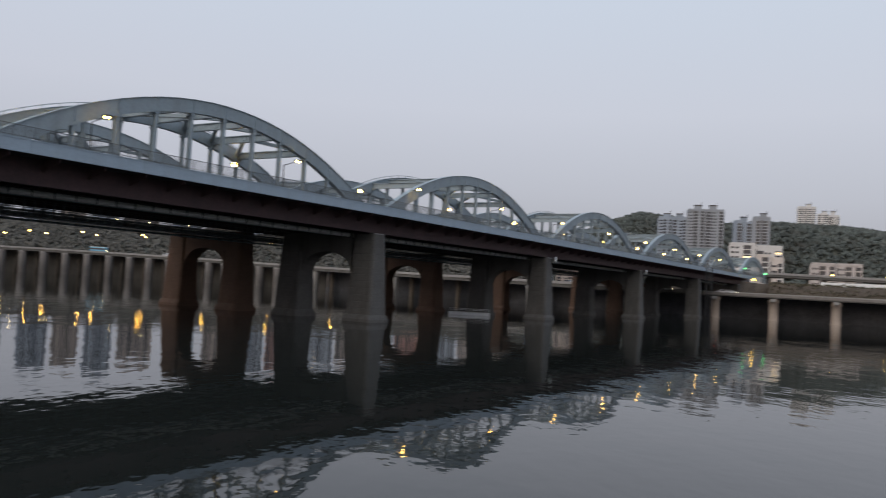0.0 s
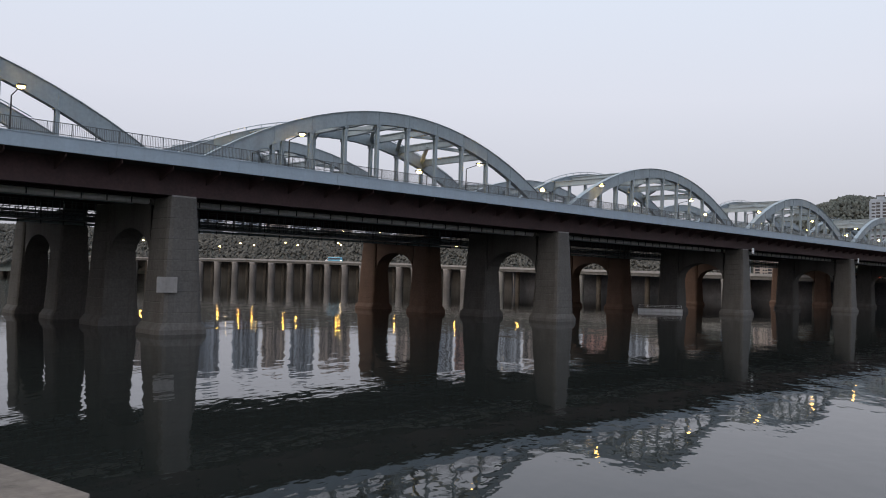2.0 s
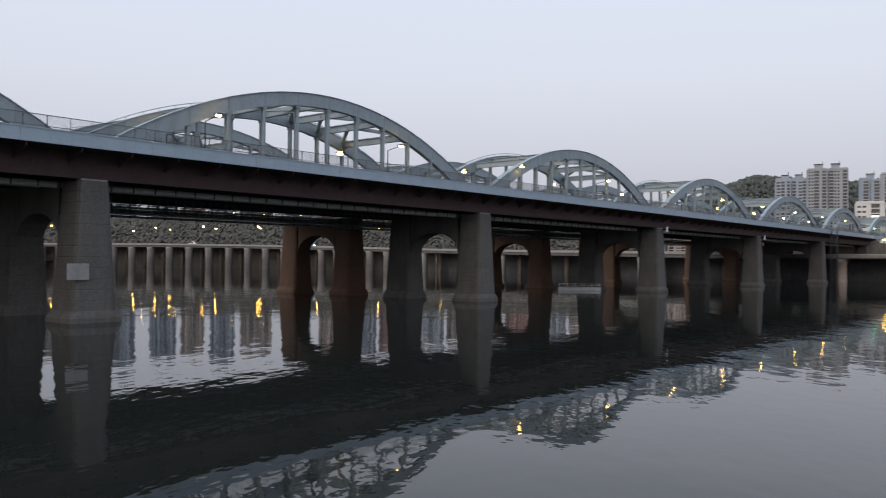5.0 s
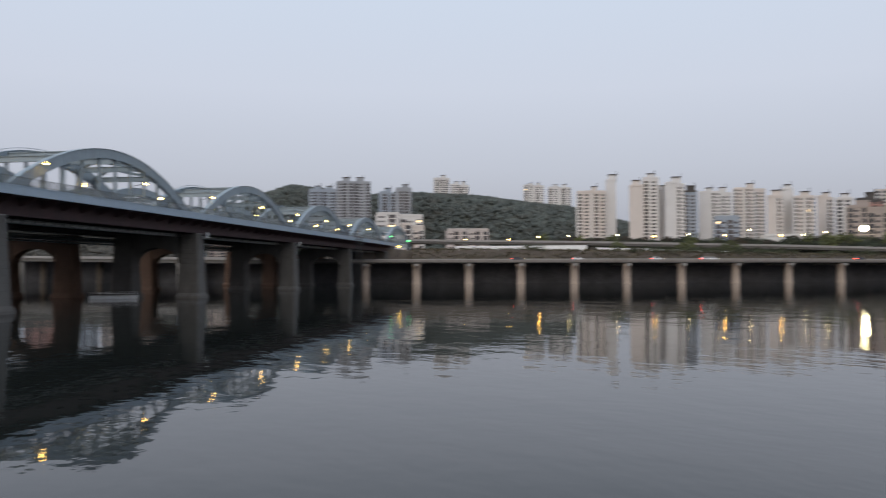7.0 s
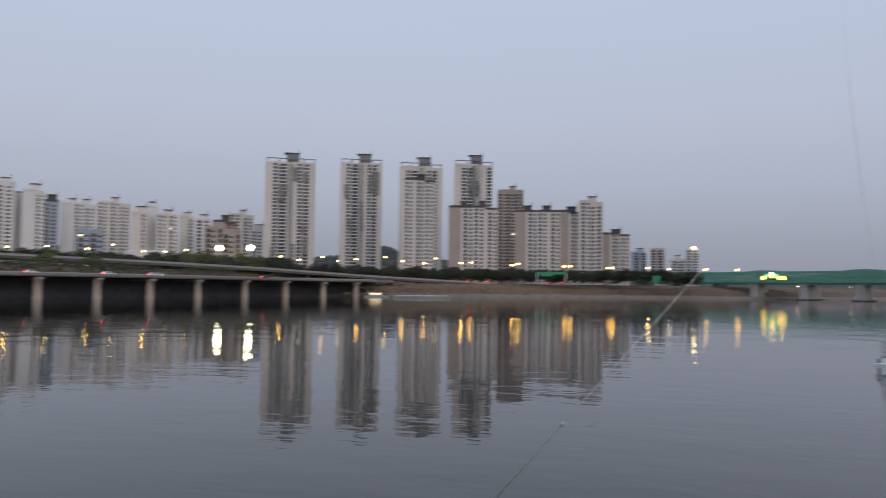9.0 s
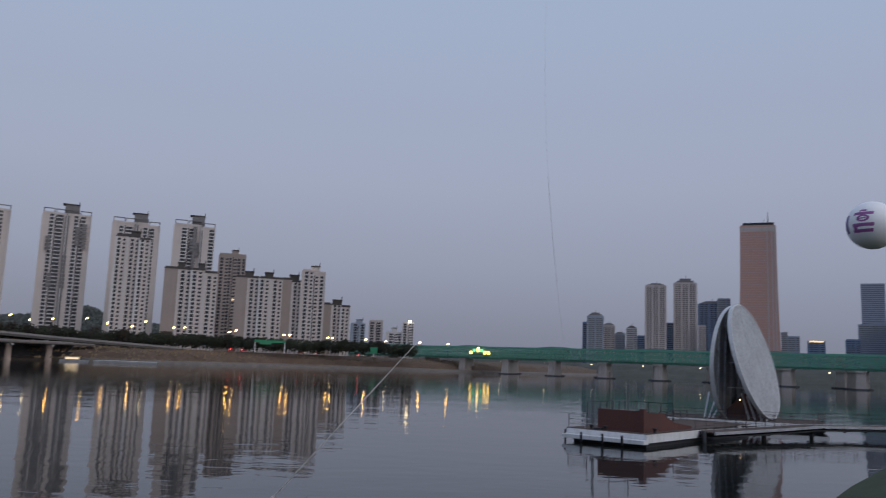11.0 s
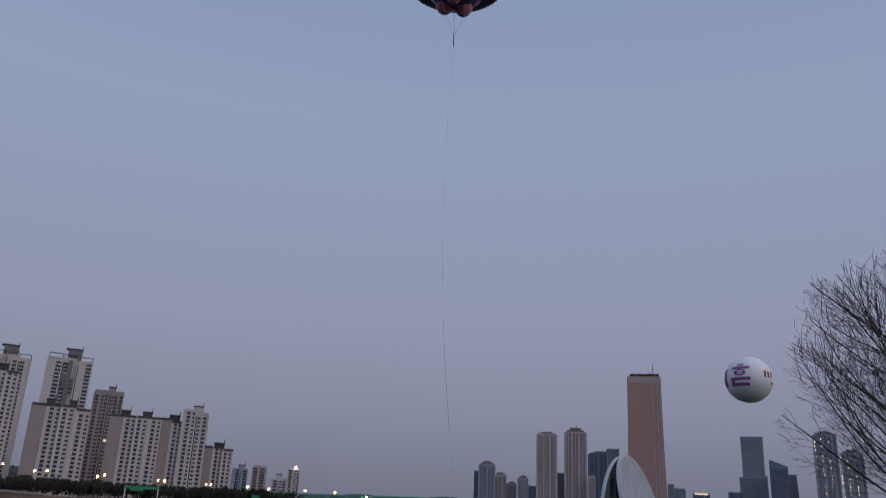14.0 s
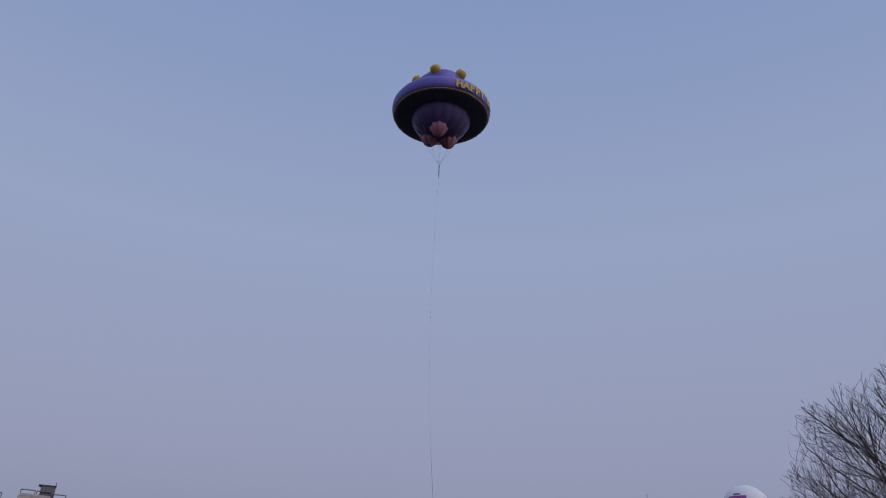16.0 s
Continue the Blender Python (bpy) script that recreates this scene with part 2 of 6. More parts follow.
M = {
    "water": water_material(),
    "steel": mat("pale_grey_painted_steel", (0.255, 0.305, 0.34), 0.5, 0.0, 0.12, 0.6, streak=0.35, dirt_col=(0.16, 0.17, 0.17)),
    "fascia": mat("blue_grey_fascia_paint", (0.30, 0.37, 0.44), 0.5, 0.0, 0.08, 0.5, streak=0.3, dirt_col=(0.2, 0.22, 0.24)),
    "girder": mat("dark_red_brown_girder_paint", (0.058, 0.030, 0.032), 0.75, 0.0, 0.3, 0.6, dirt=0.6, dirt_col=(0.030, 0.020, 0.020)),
    "pier": mat("weathered_stone_pier", (0.104, 0.097, 0.092), 0.9, 0.0, 0.25, 0.7, streak=0.6, dirt_col=(0.060, 0.050, 0.045), bump=0.4),
    # streaked pier concrete with the warm light on it put into the colour
    "pier_warmlit": mat("warm_lit_pier_concrete", (0.135, 0.080, 0.056), 0.9, 0.0, 0.25, 0.7, streak=0.5, dirt_col=(0.10, 0.05, 0.035), bump=0.4),
    "concrete": mat("grey_concrete", (0.27, 0.255, 0.25), 0.9, 0.0, 0.15, 0.6, streak=0.4, dirt_col=(0.15, 0.14, 0.13), bump=0.3),
    "deckconc": mat("stained_deck_concrete", (0.185, 0.165, 0.155), 0.9, 0.0, 0.2, 0.6, streak=0.5, dirt_col=(0.11, 0.09, 0.08), bump=0.3),
    "asphalt": mat("asphalt", (0.05, 0.05, 0.052), 0.9, 0.0, 0.2, 1.0),
    "dark": mat("dark_metal", (0.03, 0.03, 0.034), 0.6, 0.2, 0.2),
    "soil": mat("brown_dry_grass_bank", (0.112, 0.070, 0.046), 0.95, 0.0, 0.4, 0.5, dirt=0.6, dirt_col=(0.06, 0.055, 0.035), bump=0.8),
    "stone": mat("grey_embankment_stone", (0.145, 0.120, 0.102), 0.95, 0.0, 0.3, 0.6, dirt=0.5, bump=0.6),
    "grass": mat("spring_grass", (0.038, 0.055, 0.02), 0.95, 0.0, 0.35, 1.5, dirt=0.4, bump=0.9),
    "hill": mat("wooded_hill", (0.055, 0.060, 0.050), 0.95, 0.0, 0.4, 0.15, dirt=0.5, dirt_col=(0.075, 0.06, 0.045), bump=0.9),
    "cream": mat("cream_apartment_wall", (0.57, 0.51, 0.48), 0.85, 0.0, 0.10, 0.2, streak=0.25, dirt_col=(0.30, 0.255, 0.23)),
    "beige": mat("beige_end_wall", (0.34, 0.285, 0.26), 0.85, 0.0, 0.10, 0.2, streak=0.2, dirt_col=(0.24, 0.195, 0.175)),
    "white": mat("off_white_wall", (0.58, 0.56, 0.56), 0.85, 0.0, 0.10, 0.2, streak=0.2, dirt_col=(0.45, 0.42, 0.40)),
    "brick": mat("red_brown_brick_wall", (0.33, 0.19, 0.165), 0.9, 0.0, 0.12, 0.2, streak=0.2, dirt_col=(0.22, 0.13, 0.11)),
    "greywall": mat("pale_grey_wall", (0.29, 0.305, 0.34), 0.85, 0.0, 0.12, 0.2, streak=0.2, dirt_col=(0.26, 0.26, 0.28)),
    # the next two tower walls have distance haze mixed in as a lighter tone
    "bluegrey": mat("hazed_blue_grey_tower_wall", (0.28, 0.32, 0.385), 0.7, 0.0, 0.12, 0.2, streak=0.2, dirt_col=(0.14, 0.16, 0.2)),
    "brown": mat("hazed_brown_tower_wall", (0.47, 0.42, 0.41), 0.8, 0.0, 0.12, 0.2, streak=0.2, dirt_col=(0.18, 0.14, 0.12)),
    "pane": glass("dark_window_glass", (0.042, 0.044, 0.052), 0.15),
    "roofdark": mat("dark_roof", (0.07, 0.062, 0.06), 0.8, 0.0, 0.2, 0.5),
    "copper": glass("copper_pink_curtain_wall", (0.48, 0.28, 0.23), 0.28, 0.12),
    # blue glass colour lifted to stand for haze
    "blueglass": glass("hazed_blue_curtain_wall", (0.13, 0.19, 0.30), 0.2, 0.2),
    "green": mat("green_truss_paint", (0.12, 0.35, 0.26), 0.55, 0.0, 0.15, 0.5, dirt=0.3, dirt_col=(0.05, 0.10, 0.07)),
    "whitepaint": mat("white_barge_paint", (0.72, 0.72, 0.73), 0.5, 0.0, 0.08, 1.0, streak=0.35, dirt_col=(0.35, 0.33, 0.30)),
    "maroon": mat("maroon_panel", (0.10, 0.035, 0.028), 0.6, 0.0, 0.2, 1.0, dirt=0.3),
    "plank": mat("brown_deck_planks", (0.075, 0.048, 0.038), 0.95, 0.0, 0.3, 2.0),
    "galv": mat("galvanised_sheet", (0.42, 0.43, 0.45), 0.5, 0.3, 0.30, 0.9, streak=0.7, dirt_col=(0.24, 0.25, 0.26), bump=0.15),
    "bark": mat("grey_brown_bark", (0.085, 0.068, 0.060), 0.95, 0.0, 0.3, 4.0),
    "leaf": mat("dark_evergreen_leaves", (0.036, 0.044, 0.028), 0.85, 0.0, 0.4, 1.0, per_object=0.3, island=0.35),
    "leaf2": mat("fresh_yellow_green_leaves", (0.085, 0.095, 0.035), 0.85, 0.0, 0.4, 1.0, per_object=0.3),
    "twig": mat("bare_brown_twigs", (0.055, 0.046, 0.036), 0.95, 0.0, 0.4, 1.0, per_object=0.3),
    "ballwhite": mat("white_balloon_fabric", (0.88, 0.87, 0.88), 0.45, 0.0, 0.03, 0.6, bump=0.02),
    "magenta": mat("purple_print", (0.30, 0.09, 0.28), 0.5, 0.0, 0.05),
    "redprint": mat("dark_red_print", (0.30, 0.03, 0.07), 0.5, 0.0, 0.05),
    "purple": mat("purple_balloon_fabric", (0.155, 0.125, 0.48), 0.4, 0.0, 0.10, 1.0, bump=0.05),
    "darkpurple": mat("dark_violet_balloon_fabric", (0.135, 0.085, 0.27), 0.45, 0.0, 0.15, 1.0, bump=0.05),
    "black": mat("black_balloon_band", (0.095, 0.085, 0.17), 0.5, 0.0, 0.2, 1.0, dirt=0.5, dirt_col=(0.16, 0.12, 0.05), bump=0.03),
    "yellow": mat("yellow_balloon_fabric", (0.62, 0.40, 0.05), 0.45, 0.0, 0.06, 1.0, bump=0.03),
    "pink": mat("dusty_pink_balloon_fabric", (0.46, 0.16, 0.23), 0.5, 0.0, 0.12, 1.0, bump=0.05),
    "rope": mat("pale_rope", (0.40, 0.39, 0.37), 0.8, 0.0, 0.1, 5.0),
    "carwhite": mat("white_car_paint", (0.6, 0.6, 0.62), 0.25, 0.0, 0.03, 1.0, bump=0.0),
    "carred": mat("red_car_paint", (0.35, 0.05, 0.05), 0.25, 0.0, 0.03, 1.0, bump=0.0),
    "cardark": mat("dark_car_paint", (0.06, 0.065, 0.08), 0.25, 0.0, 0.03, 1.0, bump=0.0),
    "busblue": mat("light_blue_bus_paint", (0.10, 0.33, 0.48), 0.35, 0.0, 0.03, 1.0, bump=0.0),
    "signgreen": mat("green_sign_sheet", (0.03, 0.24, 0.12), 0.5, 0.0, 0.05),
    "lampwarm": glow("warm_lamp_glass", (1.0, 0.58, 0.17), 16.0),
    "lampwhite": glow("white_lamp_glass", (1.0, 0.78, 0.45), 9.0),
    "floodlight": glow("floodlight_glass", (1.0, 0.86, 0.52), 40.0),
    "litwindow": glow("lit_window", (1.0, 0.75, 0.45), 0.9),
    "ledgreen": glow("green_led", (0.15, 1.0, 0.35), 1.6),
    "ledyellow": glow("yellow_led", (1.0, 0.58, 0.10), 7.0),
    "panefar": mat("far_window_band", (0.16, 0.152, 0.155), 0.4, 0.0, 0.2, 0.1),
    # dark concrete of footings; on retaining walls the shade is in the colour
    "darkwall": mat("dark_footing_and_shaded_wall", (0.085, 0.085, 0.095), 0.95, 0.0, 0.4, 0.4, dirt=0.5, dirt_col=(0.04, 0.04, 0.042)),
    "railpaint": mat("grey_green_railing_paint", (0.09, 0.10, 0.11), 0.5, 0.0, 0.1, 1.0),
    "colbeige": mat("beige_column_concrete", (0.29, 0.228, 0.19), 0.9, 0.0, 0.15, 0.6, streak=0.5, dirt_col=(0.17, 0.13, 0.11), bump=0.3),
    "lampfar": glow("orange_sodium_lamp", (1.0, 0.47, 0.10), 34.0),
    # paler than the discs: the light on the edge is in the colour
    "rimlit": mat("weathered_lit_rim_metal", (0.58, 0.59, 0.60), 0.5, 0.1, 0.15, 0.8, streak=0.3, dirt_col=(0.35, 0.35, 0.34)),
    "rock": mat("tan_shore_stone", (0.26, 0.19, 0.125), 0.95, 0.0, 0.3, 1.5, dirt=0.5, dirt_col=(0.13, 0.10, 0.07), bump=0.6, per_object=0.3),
    "eastcol": mat("grey_stained_column_concrete", (0.22, 0.20, 0.195), 0.9, 0.0, 0.2, 0.6, streak=0.5, dirt_col=(0.13, 0.115, 0.108), bump=0.3),
    "railpier": mat("pale_pier_concrete", (0.40, 0.36, 0.335), 0.9, 0.0, 0.15, 0.5, streak=0.6, dirt_col=(0.20, 0.175, 0.16), bump=0.3),
    "oldsteel": mat("faded_grey_green_steel", (0.22, 0.27, 0.25), 0.6, 0.0, 0.15, 0.5),
    "slopewood": mat("bare_brown_slope_trees", (0.066, 0.062, 0.055), 0.95, 0.0, 0.4, 0.1, dirt=0.4, dirt_col=(0.045, 0.045, 0.036), bump=0.0, island=0.45),
    "hedge": mat("spring_hedge_leaves", (0.058, 0.066, 0.036), 0.9, 0.0, 0.4, 0.2, dirt=0.4, dirt_col=(0.07, 0.055, 0.035), bump=0.0, island=0.4),
    "scrub": mat("dry_scrub", (0.10, 0.082, 0.056), 0.95, 0.0, 0.4, 0.2, dirt=0.5, dirt_col=(0.05, 0.058, 0.034), bump=0.0, island=0.5),
    "tail": glow("red_tail_light", (1.0, 0.06, 0.04), 5.0),
}

# ---- building blocks ----


class Mesh:
    """Collects boxes, beams and turned shapes into one mesh."""

    def __init__(self):
        self.v, self.f = [], []

    def add(self, vs, fs):
        n = len(self.v)
        self.v += [tuple(p) for p in vs]
        self.f += [tuple(n + i for i in q) for q in fs]
        return self

    def box(self, x0, y0, z0, x1, y1, z1):
        vs = [(x, y, z) for z in (z0, z1) for x, y in ((x0, y0), (x1, y0), (x1, y1), (x0, y1))]
        return self.add(vs, ((3, 2, 1, 0), (4, 5, 6, 7), (0, 1, 5, 4), (1, 2, 6, 5), (2, 3, 7, 6), (3, 0, 4, 7)))

    def taper(self, x0, y0, x1, y1, z0, z1, dx, dy):
        """A box whose top is drawn in by dx and dy on each side."""
        vs = [(x0, y0, z0), (x1, y0, z0), (x1, y1, z0), (x0, y1, z0),
              (x0 + dx, y0 + dy, z1), (x1 - dx, y0 + dy, z1), (x1 - dx, y1 - dy, z1), (x0 + dx, y1 - dy, z1)]
        return self.add(vs, ((3, 2, 1, 0), (4, 5, 6, 7), (0, 1, 5, 4), (1, 2, 6, 5), (2, 3, 7, 6), (3, 0, 4, 7)))

    def prism(self, ring, z0, z1, inset=0.0):
        n = len(ring)
        cx, cy = sum(p[0] for p in ring) / n, sum(p[1] for p in ring) / n
        k = 1 - inset
        vs = [(x, y, z0) for x, y in ring] + [(cx + (x - cx) * k, cy + (y - cy) * k, z1) for x, y in ring]
        fs = [tuple(range(n))[::-1], tuple(range(n, 2 * n))] + [(i, (i + 1) % n, n + (i + 1) % n, n + i) for i in range(n)]
        return self.add(vs, fs)

    def beam(self, a, b, w, h=None, w2=None, sides=4):
        """A bar from a to b, w wide and h high (w2: its width at b)."""
        a, b = Vector(a), Vector(b)
        h = h or w
        k = (w2 / w) if w2 else 1.0
        d = (b - a).normalized()
        up = Vector((0, 0, 1)) if abs(d.z) < 0.95 else Vector((1, 0, 0))
        s = d.cross(up).normalized()
        t = s.cross(d)
        if sides == 4:
            ring = ((-0.5, -0.5), (0.5, -0.5), (0.5, 0.5), (-0.5, 0.5))
        else:
            ring = [(0.5 * math.cos(2 * math.pi * i / sides), 0.5 * math.sin(2 * math.pi * i / sides)) for i in range(sides)]
        n = len(ring)
        vs = [a + s * (p * w) + t * (q * h) for p, q in ring] + [b + s * (p * w * k) + t * (q * h * k) for p, q in ring]
        fs = [tuple(range(n))[::-1], tuple(range(n, 2 * n))] + [(i, (i + 1) % n, n + (i + 1) % n, n + i) for i in range(n)]
        return self.add(vs, fs)

    def turned(self, profile, n=24, c=(0, 0, 0)):
        """A profile of (radius, height) turned about the z axis."""
        vs = [(c[0] + r * math.cos(2 * math.pi * i / n), c[1] + r * math.sin(2 * math.pi * i / n), c[2] + z) for r, z in profile for i in range(n)]
        fs = [(k * n + i, k * n + (i + 1) % n, (k + 1) * n + (i + 1) % n, (k + 1) * n + i) for k in range(len(profile) - 1) for i in range(n)]
        fs += [tuple(range(n))[::-1], tuple(range((len(profile) - 1) * n, len(profile) * n))]
        return self.add(vs, fs)

    def data(self, name, smooth=False):
        me = bpy.data.meshes.new(name)
        me.from_pydata(self.v, [], self.f)
        me.validate()
        if smooth:
            me.shade_smooth()
        me.update()
        return me


def part(name, mesh, material, parent=None, label="", smooth=False, m=None, kind=""):
    """Links a Mesh, or mesh data, as one object under its parent."""
    me = mesh.data(name, smooth) if isinstance(mesh, Mesh) else mesh
    if material is not None and not me.materials:
        me.materials.append(M[material])
    ob = new(name, me)
    if parent:
        ob.parent = parent
    if m is not None:
        ob.matrix_basis = m
    return tagged(ob, label, kind=kind)


def thing(name, m, label, category, group="", kind=""):
    ob = new(name)
    ob.empty_display_size = 1.0
    ob.matrix_basis = m
    return tagged(ob, label, category, group, kind)


def polar(az, d, z=0.0, turn=0.0):
    """Place at a bearing and distance from the eye's foot; local y points away from it."""
    return pose(d * math.sin(radians(az)), d * math.cos(radians(az)), z, 0, 0, -az + turn)


def ball(m, c, r, n=10, k=6, sq=1.0):
    m.turned([(max(0.001, r * math.sin(math.pi * i / k)), -r * sq * math.cos(math.pi * i / k)) for i in range(k + 1)], n, c)
    return m


# ---- water and land ----


def ground_sheet():
    m = Mesh()
    R = 4500
    m.add([(-R, -R, -3), (R, -R, -3), (R, R, -3), (-R, R, -3)], [(0, 1, 2, 3)])
    tagged(part("ground", m, "soil"), "dark river bed and land reaching the horizon", "ground", kind="structure")
    m = Mesh()
    m.add([(-R, -R, 0), (R, -R, 0), (R, R, 0), (-R, R, 0)], [(0, 1, 2, 3)])
    tagged(part("water", m, "water"), "calm dark grey river water with low ripples", "river", kind="structure")


ground_sheet()

# the far shore, from east to west, as points of its waterline
SHORE = [(-900, 640), (-560, 590), (-420, 568), (-270, 550), (-213, 544), (-150, 524), (-70, 474), (6, 418), (52, 366), (85, 342), (150, 312), (214, 286), (268, 268), (312, 262),
         (350, 257), (400, 250), (434, 222), (448, 186), (545, 122), (612, 20), (690, -60), (900, -150), (1500, -330), (3500, -1100)]


def strip(name, line, sections, material, label, category, jitter=0.0):
    """A bank swept along a line: sections are (metres inland, height)."""
    pts = []
    for i in range(len(line) - 1):
        a, b = Vector(line[i]), Vector(line[i + 1])
        n = max(1, int((b - a).length / 12)) if (b - a).length < 700 else 6
        pts += [a.lerp(b, k / n) for k in range(n)]
    pts.append(Vector(line[-1]))
    m = Mesh()
    vs, fs = [], []
    for i, p in enumerate(pts):
        d = (pts[min(i + 1, len(pts) - 1)] - pts[max(i - 1, 0)]).normalized()
        nrm = Vector((-d.y, d.x))
        for j, (o, z) in enumerate(sections):
            k = jitter if 0 < j < len(sections) - 1 else 0
            q = p + nrm * (o + k * 2 * noise.noise((p.x * 0.05, p.y * 0.05, j)))
            vs.append((q.x, q.y, z + k * noise.noise((p.x * 0.08, p.y * 0.08, 7 + j))))
    w = len(sections)
    for i in range(len(pts) - 1):
        for j in range(w - 1):
            fs.append((i * w + j, (i + 1) * w + j, (i + 1) * w + j + 1, i * w + j + 1))
    m.add(vs, fs)
    return tagged(part(name, m, material, smooth=True), label, category, kind="structure")


strip("bank_south", SHORE, [(-3, -1.5), (0, 0.15), (5, 1.2), (14, 2.2), (17, 4.8), (32, 7.0), (45, 8.6), (60, 8.9), (120, 9.2), (700, 14)], "soil",
      "far river bank of brown dry grass and stone", "river bank", 0.5)

strip("riprap", SHORE, [(-2.5, -1.0), (0.5, 0.7), (4, 1.5), (7, 1.75), (9, 1.2)], "stone", "grey broken stone at the far water's edge", "river bank", 0.7)

# the near shore, an island's bank under and beside the eye
NEAR = [(-120, 66), (-60, 36), (-24, 15.5), (-14, 13.5), (-4, 14.0), (8, 11.0), (18, -1.4), (28.8, -6.4), (35, -13.2), (73, -37.5), (110, -68.5), (160, -115), (260, -240)]
strip("bank_island", NEAR, [(2, -1.5), (0, 0.2), (-3, 1.3), (-7, 2.1), (-10, 2.8)], "grass", "near river bank of short spring grass", "river bank", 0.25)


def island_top():
    ring = []
    for i, p in enumerate(NEAR):
        a, q = Vector(NEAR[max(i - 1, 0)]), Vector(NEAR[min(i + 1, len(NEAR) - 1)])
        d = (q - a).normalized()
        ring.append((p[0] + d.y * 9.2, p[1] - d.x * 9.2))
    ring += [(300, -700), (-700, -700), (-700, 40)]
    m = Mesh()
    m.prism(ring, 1.0, 2.72)
    tagged(part("ground_island", m, "grass"), "level grassy top of the island", "ground", kind="structure")
    t = Mesh().turned([(5.2, 2.5), (4.6, 4.5), (0.02, 4.6)], 28)
    tagged(part("embankment_terrace", t, "stone"), "raised stone terrace under the viewpoint", "terrace", kind="structure")


island_top()

# ---- the road bridge ----
SPAN = 62.8
BR = pose(-42.5, 73.7, 0, 0, 0, 57.5)
MID = 29.2            # crown of the arch over the first bay
RIBS = (1.5, 15.0, 31.0, 44.5)
DECK0, DECK1 = -2.0, 50.0
SHAFTS = ((0.0, 5.0), (15.0, 20.2), (29.0, 33.8), (43.8, 48.8))
bridge = thing("arch_bridge", BR, "long grey steel tied-arch road bridge on brown stone piers", "bridge")


def arch_z(x):
    """Top of a rib, x metres from its crown."""
    return 26.9 - 7.6 * (x / 26.5) ** 2


def rib_mesh(w=0.75):
    m = Mesh()
    xs = [-29.4 + 58.8 * i / 24 for i in range(25)]
    vs, fs = [], []
    for x in xs:
        top = arch_z(x)
        dep = 1.55 + 0.75 * (abs(x) / 29.4) ** 2
        for y in (-w / 2, w / 2):
            vs += [(x, y, top), (x, y, max(top - dep, 15.8))]
    for i in range(24):
        a, b = 4 * i, 4 * i + 4
        fs += [(a, b, b + 1, a + 1), (a + 2, a + 3, b + 3, b + 2), (a, a + 2, b + 2, b), (a + 1, b + 1, b + 3, a + 3)]
    fs += [(0, 1, 3, 2), (96, 98, 99, 97)]
    m.add(vs, fs)
    # flange plates and web stiffeners
    for x0, x1 in zip(xs, xs[1:]):
        m.beam((x0, 0, arch_z(x0) + 0.03), (x1, 0, arch_z(x1) + 0.03), w + 0.24, 0.07)
    for j in range(-5, 6):
        x = j * 5.0
        m.box(x - 0.05, -w / 2 - 0.07, arch_z(x) - 1.6, x + 0.05, w / 2 + 0.07, arch_z(x) - 0.02)
    return m


def build_arches():
    rib = rib_mesh().data("arch_rib")
    hang = {}
    for j in range(-5, 6):
        m = Mesh()
        z1 = arch_z(j * 5.0) - 1.4
        m.box(-0.19, -0.26, 16.4, 0.19, -0.20, z1)
        m.box(-0.19, 0.20, 16.4, 0.19, 0.26, z1)
        m.box(-0.04, -0.2, 16.4, 0.04, 0.2, z1)
        m.box(-0.30, -0.34, z1 - 0.5, 0.30, 0.34, z1)
        hang[abs(j)] = m.data("hanger")
    for k in range(-1, 6):
        c = MID + SPAN * k
        for y in RIBS:
            part("arch_rib", rib, "steel", bridge, m=pose(c, y, 0))
            for j in range(-5, 6):
                part("hanger", hang[abs(j)], "steel", bridge, m=pose(c + 5.0 * j, y, 0))
        for y in (RIBS[1], RIBS[3]):      # inspection rail on the inner ribs
            m = Mesh()
            xs = [-22 + 2.2 * i for i in range(21)]
            for xa, xb in zip(xs, xs[1:]):
                m.beam((c + xa, y, arch_z(xa) + 0.45), (c + xb, y, arch_z(xb) + 0.45), 0.09)
                m.beam((c + xa, y, arch_z(xa)), (c + xa, y, arch_z(xa) + 0.45), 0.08)
            part("inspection_rail", m, "steel", bridge)
        for y0, y1 in ((RIBS[0], RIBS[1]), (RIBS[2], RIBS[3])):
            for j in (-3, -2, -1, 0, 1, 2, 3):
                x, z = c + 5.0 * j, arch_z(5.0 * j) - 0.75
                m = Mesh()
                m.beam((x, y0, z + 0.45), (x, y1, z + 0.45), 0.5, 0.10)
                m.beam((x, y0, z - 0.45), (x, y1, z - 0.45), 0.5, 0.10)
                m.beam((x, y0, z), (x, y1, z), 0.10, 0.9)
                for s, y in ((1, y0), (-1, y1)):   # haunches
                    m.add([(x - .1, y, z - 0.3), (x - .1, y + 1.6 * s, z - 0.3), (x - .1, y, z - 1.3), (x + .1, y, z - 0.3), (x + .1, y + 1.6 * s, z - 0.3), (x + .1, y, z - 1.3)],
                          [(0, 1, 2), (3, 5, 4), (0, 3, 4, 1), (1, 4, 5, 2), (2, 5, 3, 0)])
                part("cross_strut", m, "steel", bridge)
            for j in (-3, -2, -1, 0, 1, 2):
                xa, xb = c + 5.0 * j, c + 5.0 * (j + 1)
                za, zb = arch_z(5.0 * j) - 0.7, arch_z(5.0 * (j + 1)) - 0.7
                ym = (y0 + y1) / 2
                m = Mesh()
                if j < 0:
                    m.beam((xa, y0, za), (xb, ym, zb), 0.46, 0.46)
